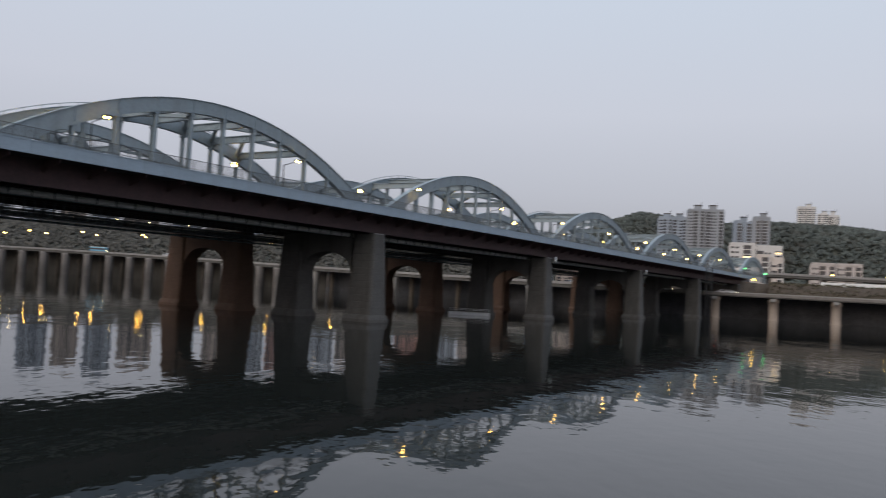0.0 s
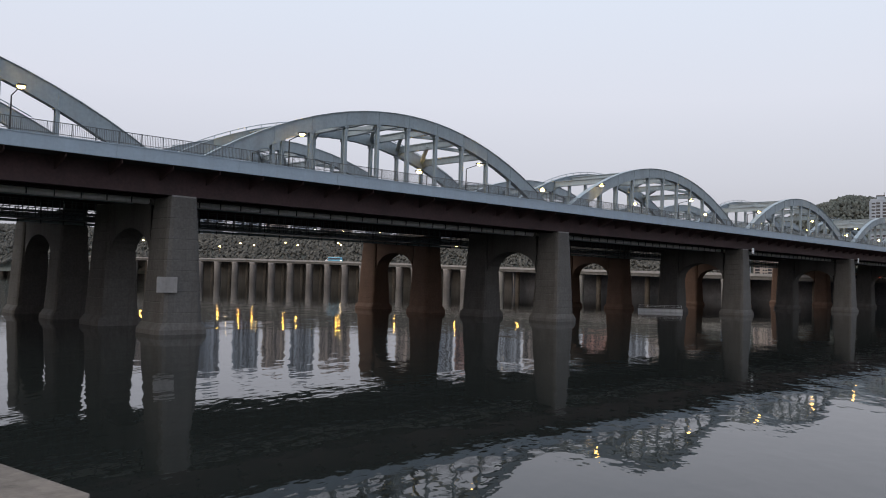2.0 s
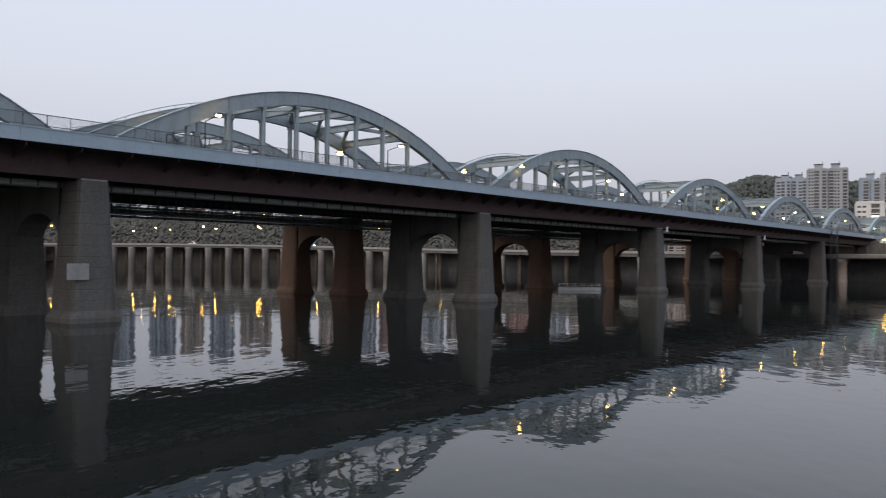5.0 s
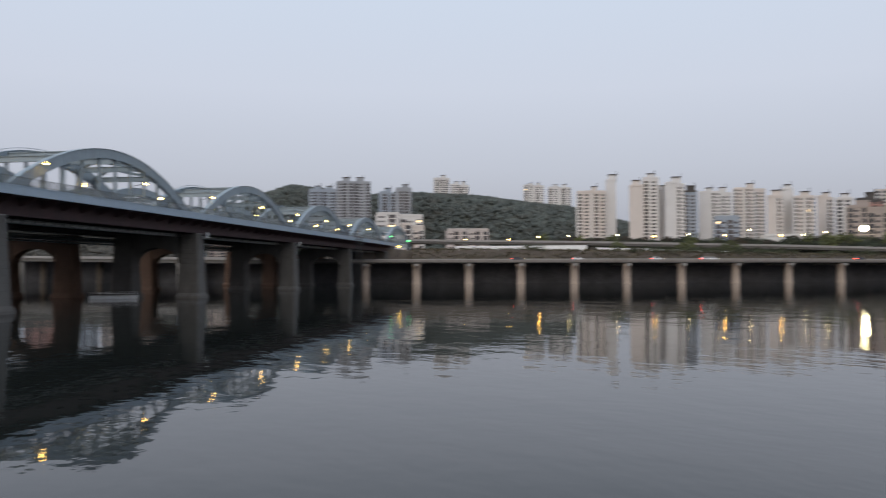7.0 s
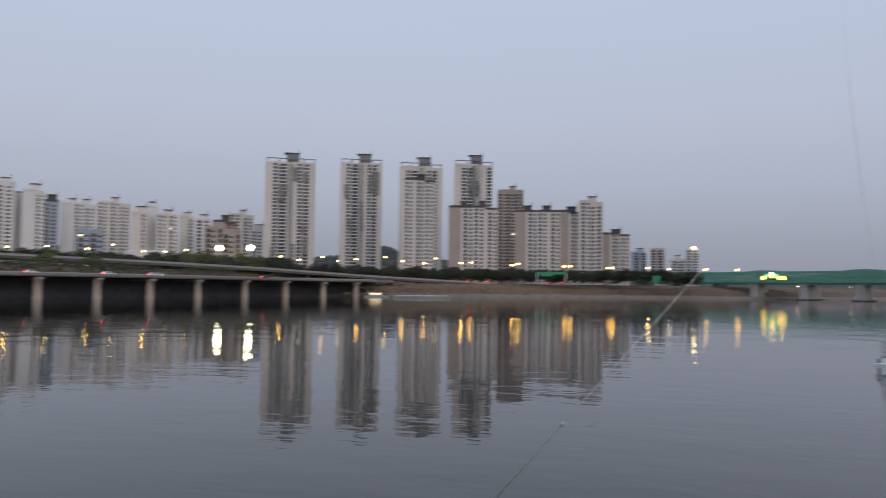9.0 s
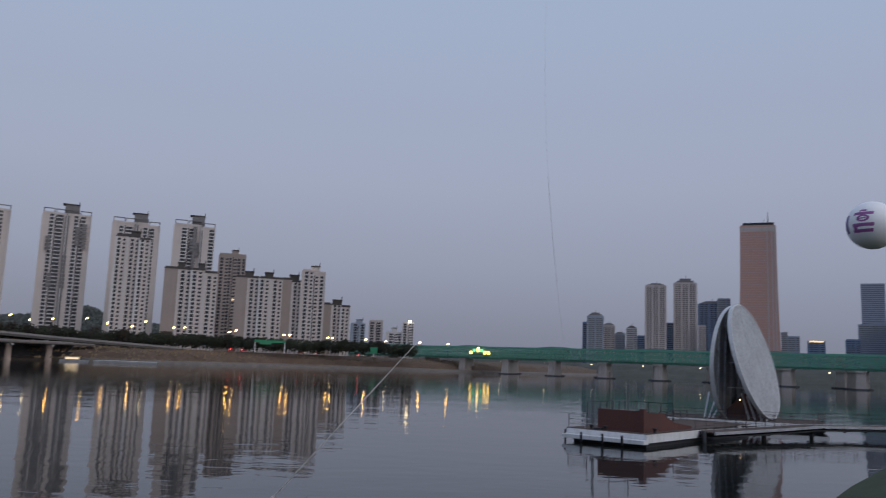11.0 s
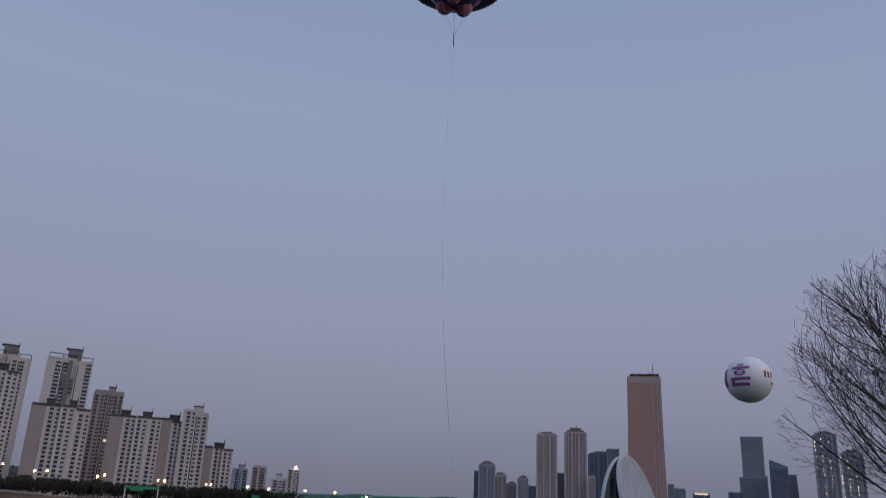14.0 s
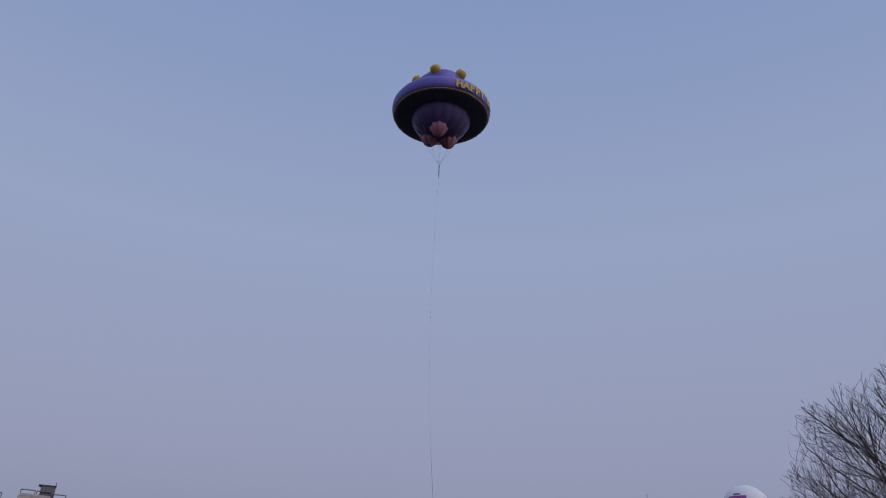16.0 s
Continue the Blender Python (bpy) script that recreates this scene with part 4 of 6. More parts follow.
for i, (a0, a1, d, el, bays, plain, wall) in enumerate((
        (30.1, 31.5, 1270, 0.103, 2, 0, "white"), (31.8, 33.4, 1270, 0.100, 2, 0, "white"), (33.8, 35.8, 700, 0.0936, 2, 0, "cream"), (35.8, 36.5, 705, 0.107, 1, 1, "white"),
        (37.4, 38.35, 680, 0.0995, 1, 1, "cream"), (38.3, 39.4, 690, 0.1085, 1, 0, "white"), (39.4, 39.85, 700, 0.094, 1, 1, "white"), (39.8, 41.1, 685, 0.102, 2, 1, "white"),
        (41.0, 41.9, 700, 0.091, 1, 0, "bluegrey"), (42.0, 44.1, 720, 0.0895, 3, 1, "white"), (44.2, 46.2, 726, 0.0925, 3, 0, "cream"), (46.3, 47.3, 650, 0.082, 2, 1, "cream"),
        (47.2, 47.9, 665, 0.090, 1, 1, "white"), (47.9, 49.2, 655, 0.0805, 2, 0, "cream"), (49.3, 50.3, 720, 0.080, 2, 1, "cream"), (50.4, 51.4, 690, 0.077, 1, 0, "white"),
        (51.5, 53.1, 640, 0.0755, 2, 1, "brick"), (52.6, 54.2, 760, 0.0845, 2, 0, "cream"), (54.1, 54.9, 720, 0.068, 1, 0, "white"))):
    apartment(a0, a1, d, top_of(el, d), label=OB if wall != "brick" else "red-brown brick apartment block on the slope", seed=20 + i, base=18, bays=bays, wall=wall, depth=14, group="slope apartments", lit=0.003,
              plain=plain, side={"cream": "cream", "white": "white"}.get(wall, "beige"))
GB = "grey high-rise apartment block before the wooded hill"
for i, (a0, a1, d, tp) in enumerate(((14.9, 16.8, 800, 84), (16.8, 19.2, 800, 92), (19.8, 21.0, 820, 84), (21.0, 22.1, 820, 88), (23.7, 24.8, 1260, 148), (24.9, 26.2, 1260, 138))):
    apartment(a0, a1, d, tp, label=GB, seed=40 + i, base=30, bays=2, wall=("bluegrey", "greywall")[i % 2] if i < 4 else "white", depth=14, group="hill apartments")


def hill(name, ridge, d, depth, label, low=4.0):
    """A wooded ridge: ridge is (bearing, height) pairs."""
    m = Mesh()
    vs, fs = [], []
    n = 90
    az = [ridge[0][0] + (ridge[-1][0] - ridge[0][0]) * i / n for i in range(n + 1)]
    hs = [float(np.interp(a, [r[0] for r in ridge], [r[1] for r in ridge])) for a in az]
    rows = 9
    for a, h in zip(az, hs):
        for j in range(rows):
            k = j / (rows - 1)
            dd = d + depth * (k - 1) + 0
            z = low + (h - low) * math.sin(k * math.pi / 2) ** 0.9 + (3.5 * noise.noise((a * 3.1, k * 9, 1)) + 2.5 * noise.noise((a * 9, k * 20, 4))) * (k > 0)
            vs.append((dd * math.sin(radians(a)), dd * math.cos(radians(a)), z))
    for i in range(n):
        for j in range(rows - 1):
            fs.append((i * rows + j, i * rows + j + 1, (i + 1) * rows + j + 1, (i + 1) * rows + j))
    m.add(vs, fs)
    return tagged(part(name, m, "hill", smooth=True), label, "hill", kind="structure")


K = 1.19
RIDGE = [(6, 60), (10, 78), (11.9, 92), (13.6, 102), (15.4, 99), (19, 92), (22.4, 94), (25, 92), (27, 90), (30.2, 82), (33.3, 76), (36, 62), (40, 46), (46, 34), (54, 28), (60, 38), (61.5, 52), (63.5, 50), (65, 40), (72, 24)]
RIDGE = [(p, 6.2 + (q - 6.2) * K) for p, q in RIDGE]
EAST_RIDGE = [(-46, 44), (-38, 47), (-30, 44), (-20, 49), (-10, 50), (0, 48), (6, 60)]
hill("wooded_hill", RIDGE, 1150, 170, "low wooded hill with bare spring trees")
hill("slope_east", EAST_RIDGE, 900, 240, "dark slope behind the riverside road")

# ---- business district far down the river ----


def tower(az0, az1, d, top, wall, label, name="office_tower", crown=0.0, floor_h=4.2, ribs=0, slope=0.0, bulge=0.0, shrink=0.0, base=3.0):
    """A far tower: a shaft that may taper, bulge or end in a slant, floor bands, wall ribs and a stepped crown."""
    t = thing(name, polar((az0 + az1) / 2, d), label, "building", "skyline")
    w = d * math.tan(radians(az1 - az0))
    dp = w * 0.8
    n = 16

    def half(k):
        return w / 2 * (1 - shrink * k + bulge * math.sin(math.pi * k))

    m = Mesh()
    vs, fs = [], []
    for i in range(n + 1):
        k = i / n
        h = half(k)
        z = base + (top - base) * k
        zl = z + (slope * (top - base) * k ** 6 if slope > 0 else 0)
        zr = z - (slope * (top - base) * k ** 6 if slope < 0 else 0)
        vs += [(-h, 0, zl), (h, 0, zr), (h, dp, zr), (-h, dp, zl)]
    for i in range(n):
        fs += [(4 * i + j, 4 * i + (j + 1) % 4, 4 * i + 4 + (j + 1) % 4, 4 * i + 4 + j) for j in range(4)]
    fs.append((4 * n, 4 * n + 1, 4 * n + 2, 4 * n + 3))
    part("wall", m.add(vs, fs), wall, t)
    b = Mesh()
    z = base + 8
    while z < top - 4:
        h = half((z - base) / (top - base)) - w * 0.04
        b.box(-h, -0.22, z, h, 0.1, z + floor_h * 0.42)
        z += floor_h
    part("window_band", b, "panefar" if wall != "blueglass" else "pane", t, kind="stuff")
    if ribs:
        for i in range(ribs + 1):
            x = -w / 2 + w * i / ribs
            wide = w * (0.055 if i % 2 == 0 else 0.022)
            part("wall_rib", Mesh().box(x - wide, -1.8, base, x + wide, 0.5, top - 2), wall, t)
    if crown:
        m = Mesh()
        m.box(-w * 0.40, dp * 0.1, top, w * 0.40, dp * 0.9, top + crown * 0.45)
        m.box(-w * 0.27, dp * 0.2, top + crown * 0.45, w * 0.27, dp * 0.8, top + crown)
        m.beam((w * 0.05, dp * 0.5, top + crown), (w * 0.05, dp * 0.5, top + crown * 1.6 + 3), 0.9)
        part("crown", m, "panefar", t)
    return t


SLIM = "slim brown-grey apartment tower with ribbed walls and crown"
tower(97.0, 97.5, 1760, 106, "blueglass", "low blue-grey wing of an office tower")
tower(97.35, 98.4, 1750, 120, "bluegrey", "grey office tower beyond the green bridge", crown=6, ribs=4)
tower(98.4, 99.2, 1800, 103, "brown", "low pale block beyond the green bridge", crown=4, ribs=3)
tower(99.25, 99.9, 1900, 90, "greywall", "low grey block beyond the green bridge", crown=3, ribs=3)
tower(100.0, 100.7, 1850, 100, "white", "low pale block beyond the green bridge", crown=5, ribs=3)
tower(100.7, 101.3, 1850, 84, "blueglass", "dark low block beyond the green bridge")
tower(101.3, 102.6, 1750, 187, "brown", SLIM, name="apartment_tower", crown=4, ribs=6)
tower(102.6, 103.2, 1820, 112, "blueglass", "narrow dark glass block between the towers")
tower(103.2, 104.6, 1800, 198, "brown", SLIM, name="apartment_tower", crown=9, ribs=6)
tower(104.8, 106.4, 1850, 158, "blueglass", "dark blue glass office tower", crown=5, ribs=5)
tower(104.75, 105.2, 1780, 106, "brown", "slim pale tower before the dark glass one", ribs=2)
tower(106.0, 106.8, 1840, 168, "bluegrey", "grey office tower with a stepped top", ribs=3)
tower(109.9, 110.3, 1800, 96, "greywall", "small grey tower beyond the bridge")
tower(110.3, 111.0, 1800, 88, "bluegrey", "small grey tower beyond the bridge", ribs=3)
tower(111.5, 112.5, 1800, 80, "blueglass", "small dark tower with a lit top floor", ribs=3)
tower(113.7, 114.5, 1800, 84, "blueglass", "small grey tower beyond the bridge", ribs=3)
tower(114.65, 115.95, 1900, 205, "bluegrey", "blue-grey glass tower with a flared top", shrink=-0.06)
tower(114.4, 116.1, 1860, 117, "bluegrey", "blue-grey podium of a glass tower", slope=-0.04)
tower(116.25, 117.35, 1800, 136, "blueglass", "dark blue glass tower with a slanted top", slope=0.10)
tower(117.2, 117.95, 1850, 124, "bluegrey", "grey glass tower tapering to its top", shrink=0.35)
tower(117.9, 118.4, 1900, 66, "brown", "low block beyond the green bridge")
tower(119.0, 120.3, 1800, 200, "bluegrey", "tower under construction with strings of lights", ribs=5, crown=5)
tower(120.5, 121.7, 1800, 165, "bluegrey", "tower under construction with strings of lights", ribs=5, crown=5)
for i in range(16):
    rr = random.Random(300 + i)
    a = 96.2 + 1.62 * i + rr.uniform(-0.3, 0.3)
    tower(a, a + rr.uniform(0.4, 0.9), 2000 + 40 * (i % 3), rr.uniform(52, 74), rr.choice(("brown", "greywall", "bluegrey", "white")), "low hazy block in the far business district")
lit_top = thing("lit_sign", polar(112.0, 1796, 76), "white lit band on a far roof", "sign", "skyline")
part("light_band", Mesh().box(-13, -1.2, 0, 13, -0.4, 3.2), "litwindow", lit_top)


def gold_tower():
    t = thing("office_tower", polar(108.6, 1800), "tall copper-pink glass office tower with concave taper", "building", "skyline")
    w0, w1 = 76, 71
    m = Mesh()
    vs, fs = [], []
    n = 20
    for i in range(n + 1):
        k = i / n
        w = w0 + (w1 - w0) * k + 10 * (1 - k) ** 3
        z = 3 + 317 * k
        vs += [(-w / 2, 0, z), (w / 2, 0, z), (w / 2, 40, z), (-w / 2, 40, z)]
    for i in range(n):
        for j in range(4):
            fs.append((4 * i + j, 4 * i + (j + 1) % 4, 4 * i + 4 + (j + 1) % 4, 4 * i + 4 + j))
    fs.append((4 * n, 4 * n + 1, 4 * n + 2, 4 * n + 3))
    m.add(vs, fs)
    part("curtain_wall", m, "copper", t)
    b = Mesh()
    for i in range(60):
        z = 10 + i * 5.1
        b.box(-36, -0.4, z, 36, 0.1, z + 0.5)
    part("floor_line", b, "brown", t, kind="stuff")
    b = Mesh()
    for x in (18, 27, 33):
        b.box(x - 1.2, -1.0, 3, x + 1.2, 0.5, 318)
    part("corner_rib", b, "brown", t, kind="stuff")
    b = Mesh()
    b.box(-34, -0.6, 306, 34, 0.2, 316)
    part("top_band", b, "brown", t)
    b = Mesh()
    b.box(-30, 5, 320, 32, 35, 326)
    b.beam((20, 15, 320), (20, 15, 350), 2.2, w2=0.6)
    b.beam((12, 15, 320), (12, 15, 334), 1.0)
    part("roof_mast", b, "dark", t)


gold_tower()

# ---- green railway bridge ----
RAIL = pose(425, -280, 0, 0, 0, math.degrees(math.atan2(277, 195)))


def rail_bridge():
    for off, zt, span, paint in ((0.0, 20.6, 40.0, "green"), (14.0, 21.6, 40.0, "green"), (34.0, 17.6, 80.0, "oldsteel")):
        old = paint == "oldsteel"
        t = thing("railway_bridge", RAIL @ pose(off * 0.53, -off, 0), "older grey-green camelback truss railway bridge" if old else "long green steel truss railway bridge on concrete piers", "bridge", "railway bridges")
        n = 12 if not old else 16
        for k in range(-4 if not old else -2, int(480 / span) + 3):
            x0 = k * span
            m = Mesh()
            tops = [zt - 1.5 + (5.5 * math.sin(math.pi * i / n) if old else 0) for i in range(n + 1)]
            for y in (0, -6):
                m.beam((x0, y, 11.5), (x0 + span, y, 11.5), 0.6, 1.3)
                for i in range(n):
                    xa, xb = x0 + span * i / n, x0 + span * (i + 1) / n
                    m.beam((xa, y, tops[i]), (xb, y, tops[i + 1]), 0.7, 0.7)
                    m.beam((xa, y, 11.8), (xa, y, tops[i]), 0.26, 0.26)
                    a, b = (11.8, tops[i + 1]) if i % 2 == 0 else (tops[i], 11.8)
                    m.beam((xa, y, a), (xb, y, b), 0.34, 0.34)
                    m.beam((xa, y, (11.8 + tops[i]) / 2), (xb, y, (11.8 + tops[i + 1]) / 2), 0.22, 0.22)
            for i in range(n + 1):
                xa = x0 + span * i / n
                m.beam((xa, 0, tops[i]), (xa, -6, tops[i]), 0.3, 0.4)
                if i < n:
                    m.beam((xa, 0 if i % 2 else -6, tops[i]), (x0 + span * (i + 1) / n, -6 if i % 2 else 0, tops[i + 1]), 0.25, 0.25)
            part("truss_span", m, paint, t)
            part("track_deck", Mesh().box(x0, -5.8, 10.9, x0 + span - 0.1, -0.2, 11.4), "dark", t)
            # inspection footway on brackets along the near side
            if not off:
                m = Mesh()
                m.box(x0, 0.35, 11.9, x0 + span, 1.5, 12.0)
                m.beam((x0, 1.45, 13.1), (x0 + span, 1.45, 13.1), 0.1)
                for i in range(21):
                    m.box(x0 + 2 * i - .05, 1.4, 12, x0 + 2 * i + .05, 1.5, 13.1)
                part("footway", m, paint, t)
            m = Mesh()
            m.taper(x0 - 3.1, -8.0, x0 + 3.1, 2.0, -2, 9.6, 0.75, 1.0)
            m.box(x0 - 2.9, -7.6, 9.6, x0 + 2.9, 1.6, 10.8)
            part("pier", m, "railpier", t)
            part("pier_footing", Mesh().box(x0 - 4.6, -9.2, -2, x0 + 4.6, 3.2, 0.7), "darkwall", t, "dark wet pier footing")


rail_bridge()

# ---- floating stage, dial and gangway ----


SHIP_AX = math.degrees(math.atan2(-6.5, 8.6))


def railing(m, pts, h=1.1, rails=3, r=0.03, step=1.6):
    """Posts and rails along points in space."""
    for a, b in zip(pts, pts[1:]):
        a, b = Vector(a), Vector(b)
        n = max(1, int((b - a).length / step))
        for i in range(n + 1):
            p = a.lerp(b, i / n)
            m.beam(p, p + Vector((0, 0, h)), 2 * r)
        for k in range(rails):
            z = Vector((0, 0, h * (k + 1) / rails))
            m.beam(a + z, b + z, 1.6 * r)
    return m


def build_barge():
    # local x along the long side from the near corner, y along the short side
    t = thing("floating_platform", pose(67.85, -13.25, 0, 0, 0, SHIP_AX), "white floating river platform with planked deck", "pontoon")
    w = 7.0
    part("float", Mesh().box(0.4, -0.2, -0.5, 24, w - 0.4, 0.42), "dark", t)
    part("hull_band", Mesh().box(0, -0.4, 0.36, 11.0, w + 0.1, 1.06), "whitepaint", t, "chipped white steel hull band")
    part("hull_band", Mesh().box(11.1, 1.2, 0.42, 26, w - 0.5, 0.98), "whitepaint", t)
    part("landing_step", Mesh().box(-0.9, -0.6, 0.30, -0.05, w, 0.62), "whitepaint", t)
    for y in (1.2, 3.0, 5.0):
        part("fender_post", Mesh().box(-1.0, y, 0.1, -0.91, y + 0.18, 0.9), "dark", t)
    pl = Mesh().box(0, -0.42, 1.06, 0.41, w + 0.15, 1.11).data("plank")
    for i in range(26):
        part("plank", pl, "plank", t, m=pose(0.02 + 0.42 * i, 0, 0))
    for i in range(34):
        part("plank", pl, "plank", t, m=pose(11.2 + 0.42 * i, 0.4, -0.03))
    part("windscreen_wall", Mesh().box(1.2, 0.75, 1.11, 1.38, 4.7, 2.85), "maroon", t, "dark maroon steel wind wall")
    part("corner_post", Mesh().box(0.95, 0.28, 1.11, 1.45, 0.72, 3.05), "maroon", t)
    m = Mesh()
    prof = [(1.5, 1.11), (11.0, 1.11), (11.0, 1.3), (7.2, 1.75), (5.4, 2.35), (5.2, 2.6), (1.5, 2.75)]
    n = len(prof)
    m.add([(x, y, z) for y in (0.4, 0.55) for x, z in prof], [tuple(range(n)), tuple(range(2 * n - 1, n - 1, -1))] + [(i, n + i, n + (i + 1) % n, (i + 1) % n) for i in range(n)])
    part("sloped_side_wall", m, "maroon", t)
    part("railing", railing(Mesh(), [(0.2, 5.4, 1.05), (0.2, 7.0, 1.05), (3.0, 7.0, 1.05)], 1.2, 3), "galv", t)
    part("railing", railing(Mesh(), [(3.2, 6.9, 1.05), (10.5, 6.9, 1.05), (10.5, 2.0, 1.05)], 2.2, 2, 0.03, 1.2), "dark", t)
    part("railing", railing(Mesh(), [(12, 6.4, 1.0), (24, 6.4, 1.0)], 1.1, 3), "dark", t)
    for i, (x, h) in enumerate(((1.7, 5.6), (3.4, 5.2), (5.0, 3.6), (6.6, 6.0), (8.2, 5.4), (9.8, 4.4), (10.8, 4.0))):
        part("flag_pole", Mesh().beam((x, 6.5 if i % 2 else 5.4, 1.05), (x, 6.5 if i % 2 else 5.4, h), 0.12, w2=0.09, sides=6), "railpaint", t)
    for x, y in ((0.5, 3.6), (0.6, 5.0), (2.2, -0.1)):
        part("mooring_bollard", Mesh().turned([(0.16, 0), (0.12, 0.1), (0.12, 0.3), (0.2, 0.34), (0.2, 0.42)], 10, (x, y, 1.05)), "dark", t, smooth=True)
    part("coiled_rope", Mesh().turned([(0.15, 0), (0.42, 0.02), (0.42, 0.2), (0.15, 0.22)], 14, (0.55, 4.3, 1.07)), "dark", t)
    for x in (0.3, 4.0, 8.0):
        part("mooring_post", Mesh().turned([(0.09, -2.5), (0.09, 0.9)], 8, (x, w + 0.4, 0)), "dark", t, smooth=True)


build_barge()


def build_gangway():
    pts = [(75.6, -20.4, 0.95), (82.9, -29.2, 1.1), (88.4, -35.2, 1.2), (90.2, -41.0, 1.2), (90.8, -47.8, 1.25), (91.5, -57.0, 1.5)]
    t = thing("gangway", pose(0, 0, 0), "narrow steel gangway with white edge beams and thin railings", "footbridge")
    line = [p[:2] for p in pts]
    zs = [p[2] for p in pts]
    part("walkway", sweep(line, -1.0, 1.0, [z - 0.05 for z in zs], zs), "plank", t)
    for o in (-1.15, 1.0):
        part("edge_beam", sweep(line, o, o + 0.15, [z - 0.22 for z in zs], [z + 0.04 for z in zs]), "galv", t)
    m = Mesh()
    for x, y, h in along(line, 2.6):
        z = float(np.interp(x, [p[0] for p in pts], zs))
        m.box(x - 0.12, y - 0.12, z - 0.75, x + 0.12, y + 0.12, z - 0.25)
    part("under_brackets", m, "dark", t, kind="stuff")
    part("bottom_chord", sweep(line, -0.9, 0.9, [z - 0.55 for z in zs], [z - 0.40 for z in zs]), "dark", t)
    for o in (-1.0, 1.0):
        rail = []
        for i, (x, y, z) in enumerate(pts):
            d = (Vector(line[min(i + 1, len(line) - 1)]) - Vector(line[max(i - 1, 0)])).normalized()
            rail.append((x - d.y * o, y + d.x * o, z))
        part("railing", railing(Mesh(), rail, 1.2, 3, 0.016), "dark", t)
    for i, (x, y, h) in enumerate(along(line, 9.5)):
        part("pile", Mesh().turned([(0.22, -2.5), (0.22, 1.0)], 10, (x, y, 0)), "dark", t, smooth=True)
    m = Mesh()
    for i in range(20):
        a0, a1 = 2 * math.pi * i / 20, 2 * math.pi * (i + 1) / 20
        m.beam((0, 0.36 * math.cos(a0), 0.36 * math.sin(a0)), (0, 0.36 * math.cos(a1), 0.36 * math.sin(a1)), 0.13, sides=6)
    ring = thing("life_ring", polar(117.9, 101.0, 2.3, 90), "dark life ring hung on the gangway railing", "life ring")
    part("ring", m, "dark", ring, smooth=True)


build_gangway()


def disc_pose(top, phi, lean, r):
    """A disc whose rim passes through top; phi: bearing of its face, lean: degrees its top leans back."""
    c, s = math.cos(radians(lean)), math.sin(radians(lean))
    h = Vector((math.cos(radians(phi)), math.sin(radians(phi)), 0))
    n = h * c + Vector((0, 0, s))
    up = Vector((0, 0, c)) - h * s
    x = up.cross(n)
    cen = Vector(top) - up * r
    return Matrix(((x.x, up.x, n.x, cen.x), (x.y, up.y, n.y, cen.y), (x.z, up.z, n.z, cen.z), (0, 0, 0, 1)))


def build_dial():
    t = thing("disc_sculpture", polar(107.2, 106), "large grey metal sculpture of two leaning discs joined at the top", "sculpture")
    r, n = 7.1, 64
    part("base_deck", Mesh().box(-8.5, -4.5, 0.3, 9.5, 5.0, 0.95), "plank", t)
    part("base_float", Mesh().box(-8, -4.2, -0.6, 9, 4.6, 0.3), "dark", t)
    part("edge_band", Mesh().box(-8.6, -4.75, 0.35, 9.6, -4.52, 0.9), "whitepaint", t)
    for top, phi, lean, nm in (((0.25, -0.2, 14.75), -17.5, 15.3, "front_disc"), ((-0.30, 0.3, 14.6), 160, 2.0, "rear_disc")):
        mw = disc_pose(top, phi, lean, r)
        m = Mesh()
        seam = 7
        ring = [(r * math.cos(2 * math.pi * i / n), r * math.sin(2 * math.pi * i / n)) for i in range(n)]
        m.prism([(x * 0.985, y * 0.985) for x, y in ring], -0.06, 0.06)
        d = part(nm, m, "galv", t, "streaked grey sheet metal disc", m=mw)
        rim = Mesh()
        vs = [(x * k, y * k, z) for k, z in ((1.0, -0.34), (1.0, 0.10), (0.978, 0.10), (0.978, -0.34)) for x, y in ring]
        rim.add(vs, [(q * n + i, q * n + (i + 1) % n, ((q + 1) % 4) * n + (i + 1) % n, ((q + 1) % 4) * n + i) for q in range(4) for i in range(n)])
        # the rim's pale tone stands for its lit edge
        part("rim", rim, "rimlit", d, "pale metal rim")
        for i in range(1, seam):
            x = -r + 2 * r * i / seam
            hh = math.sqrt(r * r - x * x) * 0.965
            part("seam", Mesh().box(x - 0.025, -hh, 0.06, x + 0.025, hh, 0.068), "galv", d)
            part("rib", Mesh().box(x - 0.07, -hh, -0.30, x + 0.07, hh, -0.06), "galv", d)
        for y in (-4.2, -1.4, 1.4, 4.2):
            hh = math.sqrt(r * r - y * y) * 0.965
            part("rib", Mesh().box(-hh, y - 0.06, -0.26, hh, y + 0.06, -0.06), "galv", d)
    for z, wd in ((10.6, 0.8), (7.6, 1.6), (4.6, 2.1)):
        part("cross_bar", Mesh().beam((-wd - 0.3, -1.0, z), (wd + 0.2, -1.4, z), 0.16, 0.12), "whitepaint", t)
    for i, (x0, x1) in enumerate(((-3.8, -3.3), (-3.3, -2.4), (-2.9, -1.6), (1.2, 0.4), (1.9, 1.0), (2.6, 1.6), (3.2, 2.2))):
        part("prop", Mesh().beam((x0, -2.6, 0.95), (x1, -1.4, 4.0 - 0.35 * (i % 3)), 0.15), "whitepaint", t, "white steel prop")
    m = Mesh()
